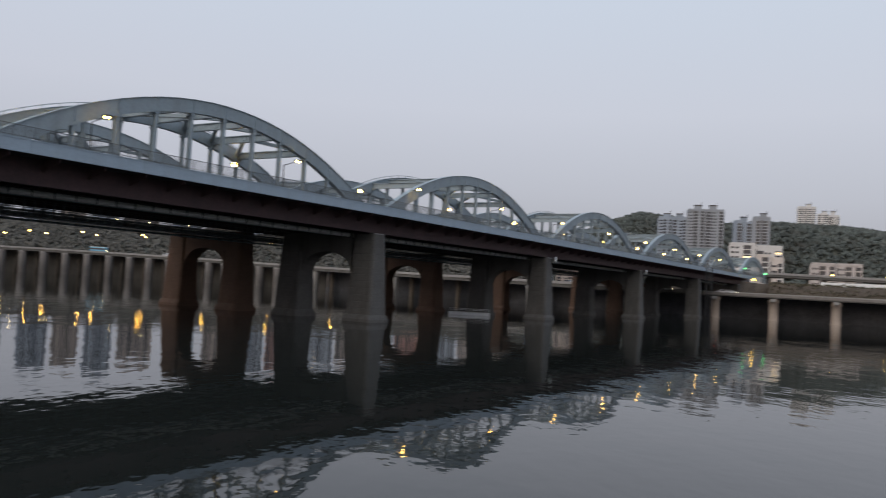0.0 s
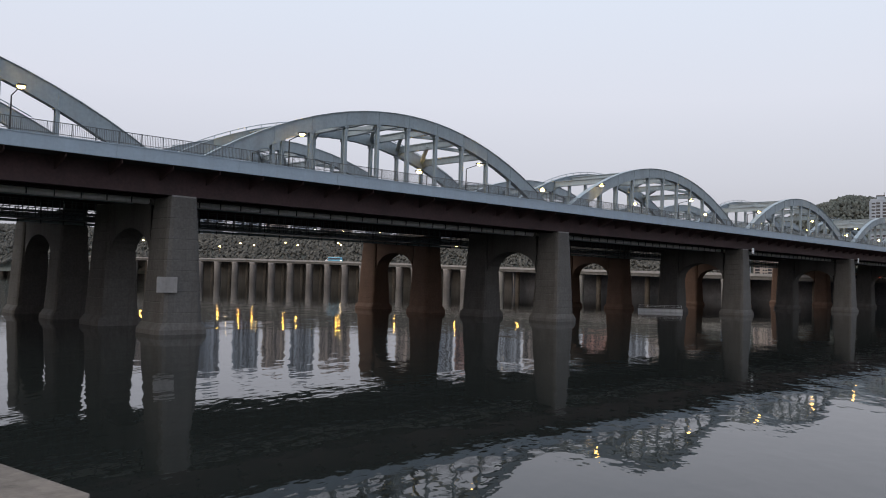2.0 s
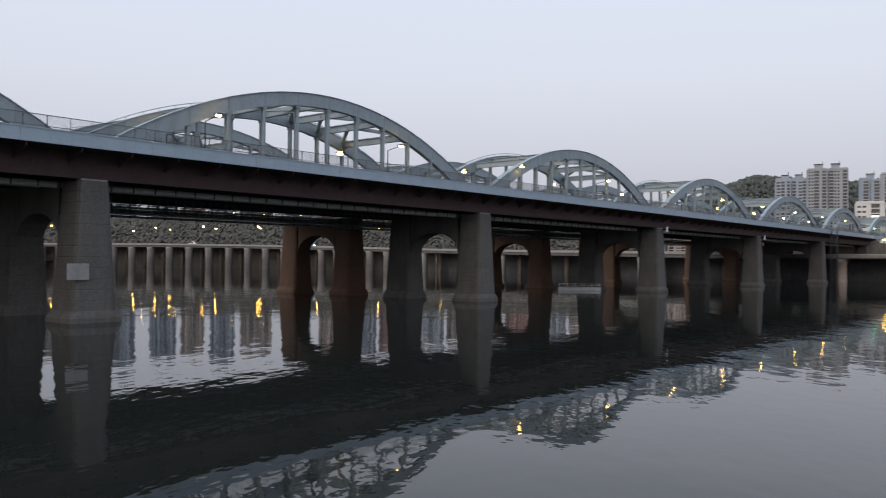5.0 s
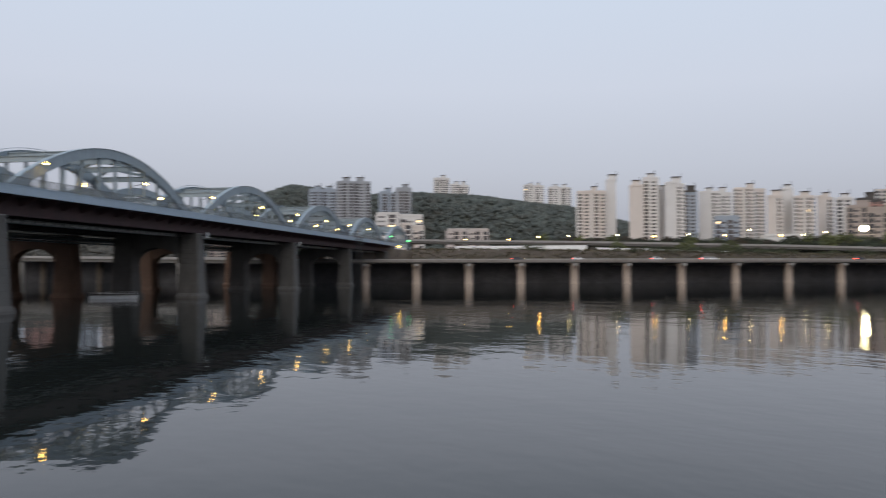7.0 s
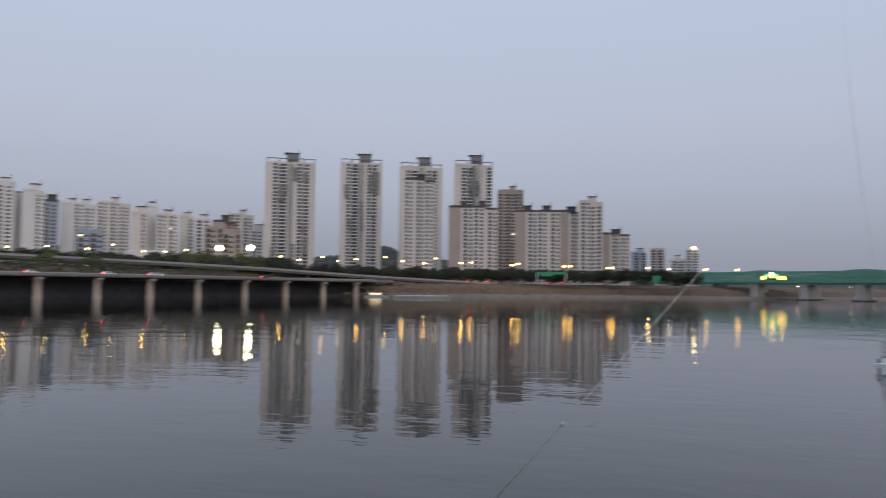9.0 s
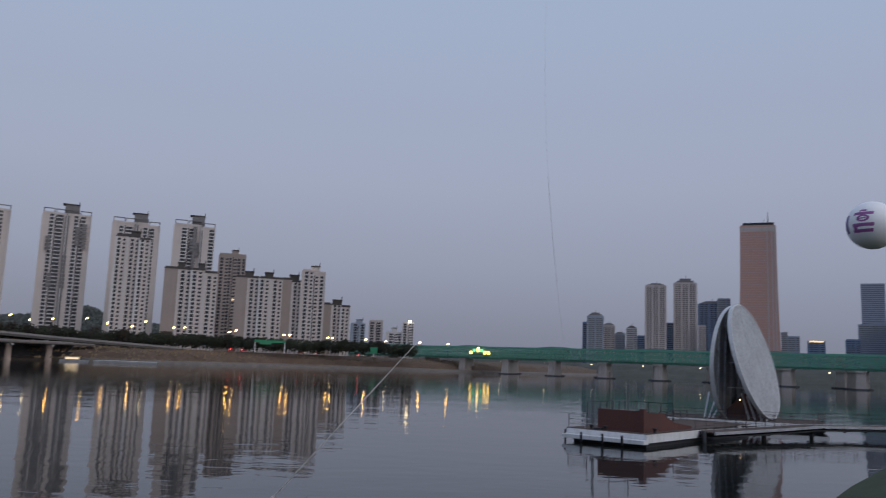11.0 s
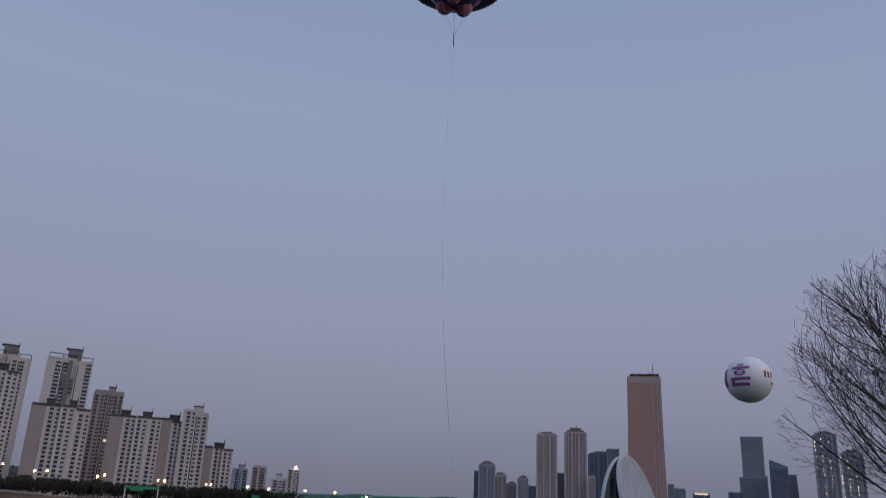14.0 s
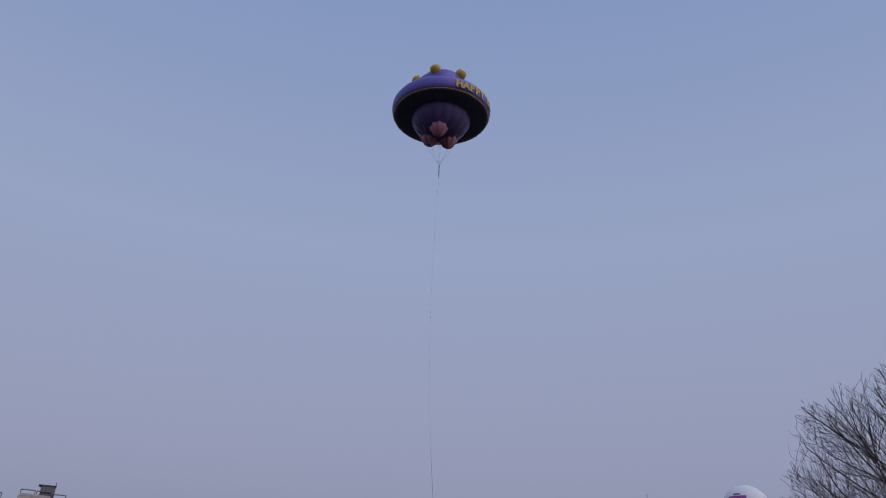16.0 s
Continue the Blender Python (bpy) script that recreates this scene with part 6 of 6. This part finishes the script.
for az, el, w in ((64.65, .031, 1), (66.2, .0287, 1), (67.0, .035, 0), (68.8, .0296, 1), (69.5, .0305, 1), (72.45, .0275, 1), (72.85, .0295, 1), (76.1, .0270, 1), (76.5, .0268, 1), (79.15, .0256, 1), (79.45, .0254, 1),
                  (81.8, .0255, 1), (83.2, .024, 0), (85.6, .024, 1), (87.6, .0239, 1), (89.75, .0203, 0)):
    far_lamp(az, el, 548, 8.2, w, 1.35)
for az, el in ((-28.58, .0319), (-27.2, .0363), (-26.27, .0345), (-24.15, .0386), (-23.3, .0366), (-20.5, .0402), (-20.3, .038), (-12.1, .0397), (-16.4, .039), (-7.7, .038), (-31.5, .034), (-33.5, .036)):
    far_lamp(az, el, 640, 14.0, True, 1.2)
for az, el in ((-28.0, .0507), (-25.95, .0501), (-22.15, .0563), (-20.15, .0552), (-17.6, .055), (-30.2, .05)):
    far_lamp(az, el, 780, 24.0, False, 1.1)


def floodlight(az, el, d, base):
    t = thing("floodlight_mast", polar(az, d, base), "bright floodlight on a tall mast", "floodlight", "floodlights")
    h = EYE_Z + el * d - base
    part("mast", Mesh().beam((0, 0, 0), (0, 0, h), 0.4, w2=0.25, sides=8), "dark", t)
    part("lamp_box", Mesh().box(-1.6, 0.0, h - 1.2, 1.6, 0.5, h + 1.2), "dark", t)
    b = Mesh()
    ball(b, (0, -0.3, h), 1.75, 14, 8)
    part("lamp_glass", b, "floodlight", t, smooth=True)


floodlight(51.98, .0432, 500, 9)
floodlight(54.03, .0443, 500, 9)


def bank_tufts():
    """Dry grass on the far bank, too fine to count."""
    rnd = random.Random(33)
    m = Mesh()
    for x, y, h in along([(400, 225), (440, 186), (545, 124), (612, 22), (690, -58)], 0.35):
        o = rnd.uniform(6, 44)
        nx, ny = -math.sin(radians(h)), math.cos(radians(h))
        z = float(np.interp(o, (5, 14, 17, 32, 45), (1.2, 2.2, 4.8, 7.0, 8.6))) - 0.1
        s = rnd.uniform(0.5, 1.3)
        px, py = x + nx * o, y + ny * o
        m.add([(px - s, py, z), (px + s, py - s * .5, z), (px, py + s, z), (px + rnd.uniform(-.5, .5), py, z + s * rnd.uniform(0.7, 1.3))], [(0, 1, 3), (1, 2, 3), (2, 0, 3)])
    tagged(part("bank_grass", m, "tuft"), "tufts of dry brown grass on the far bank", "grass", kind="stuff")


M["tuft"] = mat("dry_grass", (0.19, 0.135, 0.08), 0.95, 0.0, 0.45, 0.3, dirt=0.5, dirt_col=(0.08, 0.07, 0.04), bump=0.0)
bank_tufts()


def sign_gantry():
    t = thing("sign_gantry", polar(75.2, 560, 8.8), "green road sign gantry on white posts", "sign gantry")
    w = 550 * math.tan(radians(2.05)) / 2
    for x in (-w, w):
        part("post", Mesh().beam((x, 0, 0), (x, 0, 8.6), 0.6), "whitepaint", t)
    part("sign_beam", Mesh().box(-w - 0.5, -0.4, 6.9, w + 0.5, 0.4, 8.5), "signgreen", t)
    part("sign_panel", Mesh().box(-w * 0.7, -0.7, 5.6, w * 0.1, -0.42, 7.9), "signgreen", t)
    p = thing("road_sign", polar(82.4, 590, 8.8), "tall green road sign on a post", "road sign")
    part("post", Mesh().beam((0, 0, 0), (0, 0, 7), 0.6), "whitepaint", p)
    part("panel", Mesh().box(-2.6, -0.5, 2.8, 2.6, -0.2, 7), "signgreen", p)
    q = thing("led_sign", polar(89.9, 625, 10.8), "lit green and yellow signal board on the railway bridge", "signal")
    part("frame", Mesh().box(-8, -6.2, 3.0, 8, -5.8, 3.6), "dark", q)
    for i, (x, c) in enumerate(((-7, "ledyellow"), (-4.6, "ledgreen"), (-1.6, "ledyellow"), (1.0, "ledgreen"), (3.6, "ledyellow"), (6.4, "ledyellow"))):
        part("led_panel", Mesh().box(x - 0.8, -6.6, 3.4 + (1.6 if i in (1, 2, 3) else 0), x + 0.8, -6.25, 5.6 + (1.6 if i in (1, 2, 3) else 0)), c, q)


sign_gantry()


def moored_boat(m, ln, label, lit):
    t = thing("moored_boat", m, label, "boat", "moored boats")
    part("hull", Mesh().taper(-ln / 2, -2.0, ln / 2, 2.0, -0.4, 0.9, -0.5, -0.3), "galv", t)
    if lit:
        part("cabin", Mesh().box(-ln / 2 + 2, -1.6, 0.9, ln / 2 - 4, 1.6, 2.6), "galv", t)
        part("window_strip", Mesh().box(-ln / 2 + 2.4, -1.66, 1.4, ln / 2 - 4.4, -1.58, 2.2), "litwindow", t)
        part("roof", Mesh().box(-ln / 2 + 1.6, -1.9, 2.6, ln / 2 - 3.6, 1.9, 2.8), "yellow", t)
    else:
        part("gunwale", Mesh().box(-ln / 2, -2.35, 0.9, ln / 2, 2.35, 1.1), "whitepaint", t)


moored_boat(polar(62.9, 458, 0, -6), 13, "small moored boat with yellow roof and lit cabin", True)
moored_boat(polar(66.0, 462, 0, -10), 31, "long low white moored boat", False)


def far_trees():
    """A belt of trees along the far road: a few crowns, copied."""
    protos = []
    for k in range(5):
        rnd = random.Random(60 + k)
        t = thing("tree", pose(0, -900 - 40 * k, -60), "dense dark green tree along the far road" if k != 3 else "fresh green tree along the far road", "tree", "far road trees")
        h = 9 + k
        part("trunk", Mesh().beam((0, 0, 0), (0, 0, h * 0.6), 0.5, w2=0.25, sides=6), "bark", t)
        m = Mesh()
        for j in range(4):
            leaf_cloud(m, (rnd.uniform(-2.4, 2.4), rnd.uniform(-1.5, 1.5), h * rnd.uniform(0.30, 0.66)), 2.8, 2.8, h * 0.30, 130, 0.55, rnd)
        part("crown", m, ("leaf", "leaf", "leaf", "leaf2", "twig")[k], t)
        protos.append(t)
    rnd = random.Random(5)
    az = 33.0
    used = set()
    spots = []
    while az < 85.3:
        if az < 55:
            d, base = 480 + rnd.uniform(-15, 25), 13 - (az - 33) * 0.2
        else:
            d, base = 560 + rnd.uniform(-10, 30) + max(0, az - 66) * 2.0, 9.0
        if 55 <= az < 66:
            d -= 45 * (66 - az) / 11
        spots.append((az, d, base))
        az += rnd.uniform(0.15, 0.40) * (1.0 if az > 55 else 1.25)
    az = 30.5
    while az < 57:
        spots.append((az, 540 + rnd.uniform(-20, 30), 15.5 - (az - 30) * 0.08))
        az += rnd.uniform(0.22, 0.5)
    for az, d, base in spots:
        k = rnd.choice((0, 1, 2, 0, 1, 4, 3) if az < 56 else (0, 1, 2, 0, 2, 4))
        s = rnd.uniform(0.95, 1.4)
        if k not in used:
            used.add(k)
            protos[k].scale = (s, s, s)
            protos[k].matrix_basis = polar(az, d, base, rnd.uniform(0, 360)) @ Matrix.Diagonal((s, s, s, 1))
            continue
        copy_thing(protos[k], polar(az, d, base, rnd.uniform(0, 360)))
    for az, d, base in ((36.6, 425, 10), (41.2, 415, 10), (44.0, 425, 10)):
        shrub(polar(az, d, base), 5.5, 9.5, 420, 0.7, "fresh yellow-green willow bush above the riverside road", int(az), "leaf2")


far_trees()


def woods(name, ridge, d, depth, count, label, seed, material="hillwood", size=(1.6, 3.8)):
    """Far woods on a slope, as one mass of small crowns."""
    rnd = random.Random(seed)
    m = Mesh()
    rz, rh = [r[0] for r in ridge], [r[1] for r in ridge]
    for _ in range(count):
        a = rnd.uniform(rz[0], rz[-1])
        k = rnd.uniform(0.05, 1.0)
        h = float(np.interp(a, rz, rh))
        z = 4 + (h - 4) * math.sin(k * math.pi / 2) ** 0.9
        dd = d + depth * (k - 1) - 3
        s = rnd.uniform(*size)
        c = (dd * math.sin(radians(a)), dd * math.cos(radians(a)), z + 1)
        vs = [(c[0] + s * x * rnd.uniform(.7, 1.2), c[1] + s * y * rnd.uniform(.7, 1.2), c[2] + s * q * rnd.uniform(.7, 1.4)) for x, y, q in
              ((1, 0, 0), (0, 1, 0), (-1, 0, 0), (0, -1, 0), (0, 0, 1.1), (0, 0, -0.8), (.6, -.6, .6), (-.6, -.6, .6))]
        m.add(vs, ((0, 6, 4), (6, 3, 4), (3, 7, 4), (7, 2, 4), (2, 1, 4), (1, 0, 4), (0, 3, 6), (3, 2, 7), (0, 5, 3), (3, 5, 2)))
    tagged(part(name, m, material), label, "woods", kind="stuff")


# woods tinted bluer and lighter in place of distance haze
M["hillwood"] = mat("mixed_spring_woods", (0.064, 0.073, 0.067), 0.95, 0.0, 0.45, 0.05, dirt=0.5, dirt_col=(0.070, 0.058, 0.045), bump=0.0, island=0.45)
woods("hill_trees", RIDGE, 1150, 170, 19000, "mixed bare and green spring trees on the hill", 8)
woods("slope_trees", EAST_RIDGE, 900, 240, 15000, "bare brown trees on the slope behind the road", 9, "slopewood", (1.0, 2.4))
# a low far ridge closes the river to the west
hill("far_ridge", [(79, 20), (86, 34), (90, 38), (94, 60), (97, 66), (100, 60), (104, 70), (108, 62), (113, 76), (118, 70), (124, 72), (135, 60)], 2600, 300, "hazy far ridge and low roofs down the river")
hill("west_bank", [(91, 9), (96, 12), (101, 14), (107, 12), (113, 15), (119, 13), (126, 14), (140, 12)], 960, 90, "dark bank beyond the railway bridge", -1.0)
# low blocks at the river bend and behind the bridge
for i, (a0, a1, d, tp, wl) in enumerate(((80.7, 81.7, 900, 46, "bluegrey"), (82.0, 82.95, 900, 50, "brown"), (83.2, 84.3, 900, 38, "white"), (84.35, 85.15, 900, 49, "white"), (74.0, 75.0, 1000, 30, "white"),
                                         (-27.5, -25.8, 900, 102, "bluegrey"), (-25.5, -24.0, 900, 96, "beige"), (-23.6, -22.0, 900, 104, "bluegrey"), (-31, -28.4, 900, 110, "bluegrey"), (-21.6, -19.5, 950, 98, "beige"), (-35, -32, 900, 95, "beige"), (-18.6, -16.8, 950, 90, "bluegrey"))):
    apartment(a0, a1, d, tp, label="distant block of flats at the river bend" if i < 5 else "distant grey block of flats beyond the bridge", seed=70 + i, base=8, bays=2, wall=wl, depth=14, group="distant blocks", roof=i not in (1, 3))
# blocks of flats on the shore behind the arch bridge
for i, (a0, a1, d, tp, wl) in enumerate(((-16.2, -14.2, 860, 99, "beige"), (-14.0, -12.2, 830, 92, "bluegrey"), (-12.0, -10.0, 840, 89, "brick"), (-9.7, -7.4, 830, 84, "bluegrey"), (-7.2, -5.2, 850, 82, "beige"), (-5.0, -3.3, 830, 77, "bluegrey"),
                                         (-3.1, -1.0, 840, 74, "brick"), (-0.8, 1.2, 830, 69, "bluegrey"), (1.4, 3.5, 850, 67, "beige"), (3.7, 5.6, 830, 61, "beige"), (5.8, 7.9, 840, 57, "bluegrey"), (8.1, 10.4, 830, 51, "beige"))):
    apartment(a0, a1, d, tp, label="block of flats on the shore behind the arch bridge", seed=120 + i, base=8, bays=2, wall=wl, depth=14, group="distant blocks", roof=False)
mt = thing("roof_beacon", polar(84.85, 899, 49), "bright lamp on a white tower roof", "lamp")
part("lamp_glass", ball(Mesh(), (0, 0, 2.0), 1.5, 10, 6), "lampwhite", mt)
part("mast", Mesh().beam((0, 0, 0), (0, 0, 2.0), 0.5), "dark", mt)
for i, (a0, a1, d, tp, bs, wl) in enumerate(((19.6, 22.9, 640, 50, 14, "white"), (21.3, 23.0, 560, 37, 12, "cream"), (24.6, 27.6, 620, 36, 14, "brown"), (46.0, 49.0, 560, 27, 10, "white"), (51.0, 53.4, 590, 46, 10, "beige"), (43.0, 44.6, 600, 42, 12, "bluegrey"))):
    apartment(a0, a1, d, tp, label="low building at the foot of the slope", seed=90 + i, base=bs, bays=2, wall=wl, depth=12, group="low buildings", roof=False, floor_h=3.6, lit=0.03)
# bridge-end lights: orange works lamp, green sign
for az, el, d, mt_, lb in ((21.2, .0275, 352, "ledyellow", "orange warning lamp at the bridge end"), (20.6, .0400, 372, "ledgreen", "green traffic signal at the bridge end"), (21.9, .0345, 380, "ledgreen", "green traffic signal at the bridge end")):
    t = thing("signal_lamp", polar(az, d, 11), lb, "signal")
    h = EYE_Z + el * d - 11
    part("post", Mesh().beam((0, 0, 0), (0, 0, h), 0.2), "dark", t)
    part("lamp", Mesh().box(-0.6, -0.5, h - 0.3, 0.6, 0, h + 0.3), mt_, t)
# lamps strung on the railway bridge piers
for i in range(9):
    x = 20 + 38.0 * i
    t = thing("pier_lamp", RAIL @ pose(x, 1.2, 9.2), "small lit white lamp under the railway bridge", "lamp", "railway lamps")
    part("lamp_glass", ball(Mesh(), (0, 0.6, 0), 0.27, 8, 5), "lampwhite", t)
    part("bracket", Mesh().beam((0, -1.2, 0.4), (0, 0.6, 0.4), 0.15), "dark", t)
for az0, az1, d, top in ((119.0, 120.3, 1800, 196), (120.4, 121.7, 1800, 158)):
    t = thing("light_string", polar((az0 + az1) / 2, d - 3), "strings of small white work lights on a tower", "lights", "work lights")
    w = d * math.tan(radians(az1 - az0)) / 2
    m = Mesh()
    rnd = random.Random(int(az0 * 10))
    for x in (-w * 0.92, -w * 0.35, w * 0.3):
        for i in range(int((top - 60) / 7)):
            if rnd.random() < 0.75:
                m.box(x - 0.35, -1, 64 + 7 * i, x + 0.35, 0, 64.8 + 7 * i)
    part("work_light_row", m, "lampwhite", t, kind="stuff")

# ---- vehicles ----
ROAD = [(-560, 579, 16.6), (-420, 557, 16.6), (-270, 539, 16.6), (-213, 534, 16.1), (-150, 513, 15.1), (-72, 462, 13.1), (0, 405, 11.7), (43, 356, 10.9), (73, 329, 9.45), (108, 312, 9.4), (163, 287, 9.4), (202, 270, 9.4), (247, 258, 9.4),
        (287, 249, 9.4), (340, 246, 9.4), (394, 242, 9.4), (443, 221, 9.4), (505, 172, 9.2), (572, 140, 9.2), (630, 90, 9.2), (655, 30, 9.2), (720, -40, 9.2), (920, -130, 9.2)]
CUM = [0.0]
for p_, q_ in zip(ROAD, ROAD[1:]):
    CUM.append(CUM[-1] + (Vector(q_) - Vector(p_)).length)


def on_road(s, lane):
    i = max(0, min(len(ROAD) - 2, sum(1 for c in CUM if c <= s) - 1))
    k = (s - CUM[i]) / (CUM[i + 1] - CUM[i])
    a, b = Vector(ROAD[i]), Vector(ROAD[i + 1])
    p = a.lerp(b, k)
    d = (b - a).normalized()
    return pose(p.x - d.y * lane, p.y + d.x * lane, p.z, 0, 0, math.degrees(math.atan2(d.y, d.x)))


def s_at(az):
    """Distance along the road at a bearing."""
    p, _ = cross([q[:2] for q in ROAD], az)
    best, arg = 1e9, 0
    for i, (a, b) in enumerate(zip(ROAD, ROAD[1:])):
        a2, b2 = Vector(a[:2]), Vector(b[:2])
        k = max(0, min(1, (p - a2).dot(b2 - a2) / (b2 - a2).length_squared))
        e = (a2.lerp(b2, k) - p).length
        if e < best:
            best, arg = e, CUM[i] + k * (CUM[i + 1] - CUM[i])
    return arg


def car(paint, label, back=False, van=False):
    t = thing("car", pose(0, 0, 0), label, "car", "cars on the riverside road")
    m = Mesh()
    h1, h2 = (0.95, 1.5) if not van else (1.2, 2.3)
    prof = [(-2.25, 0.35), (2.2, 0.35), (2.25, 0.75), (1.15, h1), (0.45, h2), (-1.5, h2), (-2.2, h1 + 0.05)]
    vs = [(x, y, z) for y in (-0.88, 0.88) for x, z in prof]
    n = len(prof)
    m.add(vs, [tuple(range(n)), tuple(range(2 * n - 1, n - 1, -1))] + [(i, n + i, n + (i + 1) % n, (i + 1) % n) for i in range(n)])
    part("body", m, paint, t)
    g = Mesh()
    for y in (-0.9, 0.88):
        g.box(-1.4, y, h1 + 0.05, 0.5, y + 0.02, h2 - 0.15)
    part("side_window", g, "pane", t)
    wm = Mesh()
    wm.turned([(0.33, -0.1), (0.33, 0.1)], 12)
    wd = wm.data("wheel")
    for x in (-1.4, 1.4):
        for y in (-0.85, 0.85):
            part("wheel", wd, "dark", t, m=pose(x, y, 0.33, 90, 0, 0))
    part("tail_light", Mesh().box(-2.32, -0.8, 0.7, -2.24, 0.8, 0.95), "tail", t)
    for y in (-0.7, 0.7):
        part("headlight", Mesh().box(2.2, y - 0.18, 0.58, 2.3, y + 0.18, 0.76), "lampwhite", t)
    return t


def bus():
    t = thing("bus", pose(0, 0, 0), "light blue and white city bus on the far road", "bus")
    part("body", Mesh().taper(-5.5, -1.25, 5.5, 1.25, 0.4, 3.3, 0.1, 0.1), "busblue", t)
    part("window_band", Mesh().box(-5.2, -1.28, 1.6, 5.3, 1.28, 2.6), "pane", t)
    part("roof", Mesh().box(-5.2, -1.1, 3.3, 5.2, 1.1, 3.5), "whitepaint", t)
    wd = Mesh().turned([(0.48, -0.14), (0.48, 0.14)], 12).data("wheel")
    for x in (-3.4, 3.6):
        for y in (-1.15, 1.15):
            part("wheel", wd, "dark", t, m=pose(x, y, 0.48, 90, 0, 0))
    part("headlight", Mesh().box(5.44, -1.0, 0.8, 5.56, 1.0, 1.05), "lampwhite", t)
    return t


MOVERS = []
for az, t0, v, paint, lab in ((33.94, 7.0, 21.0, "carwhite", "white car"), (39.37, 7.0, 20.0, "carwhite", "pale car"), (42.6, 7.0, 20.0, "carwhite", "white car"), (52.8, 7.5, 19.0, "cardark", "dark car"),
                              (71.7, 10.2, 20.0, "carred", "red car"), (76.5, 10.2, 15.0, "carred", "red car"), (75.2, 12.3, 18.0, "carred", "dark red car"), (80.2, 12.3, 16.0, "cardark", "dark car"), (84.0, 12.6, 18.0, "carwhite", "white car"),
                              (25.0, 5.5, 18.0, "cardark", "dark car"), (47.0, 8.5, 20.0, "carwhite", "white car")):
    MOVERS.append((car(paint, lab + " with lit lamps driving along the far shore"), s_at(az) - v * t0, v, 2.0))
MOVERS.append((bus(), s_at(-23.22), 14.5, 2.0))
MOVERS.append((car("carwhite", "white van driving along the far shore", van=True), s_at(-19.4), -14.0, 7.0))


def motions():
    """Vehicles drive along the riverside road."""
    for ob, s0, v, lane in MOVERS:
        rows = []
        for i in range(17):
            s = min(max(s0 + v * i, 1.0), CUM[-1] - 1.0)
            m = on_road(s, lane)
            if v < 0:
                m = m @ pose(0, 0, 0, 0, 0, 180)
            rows.append((float(i), m))
        walk(ob, rows)


motions()
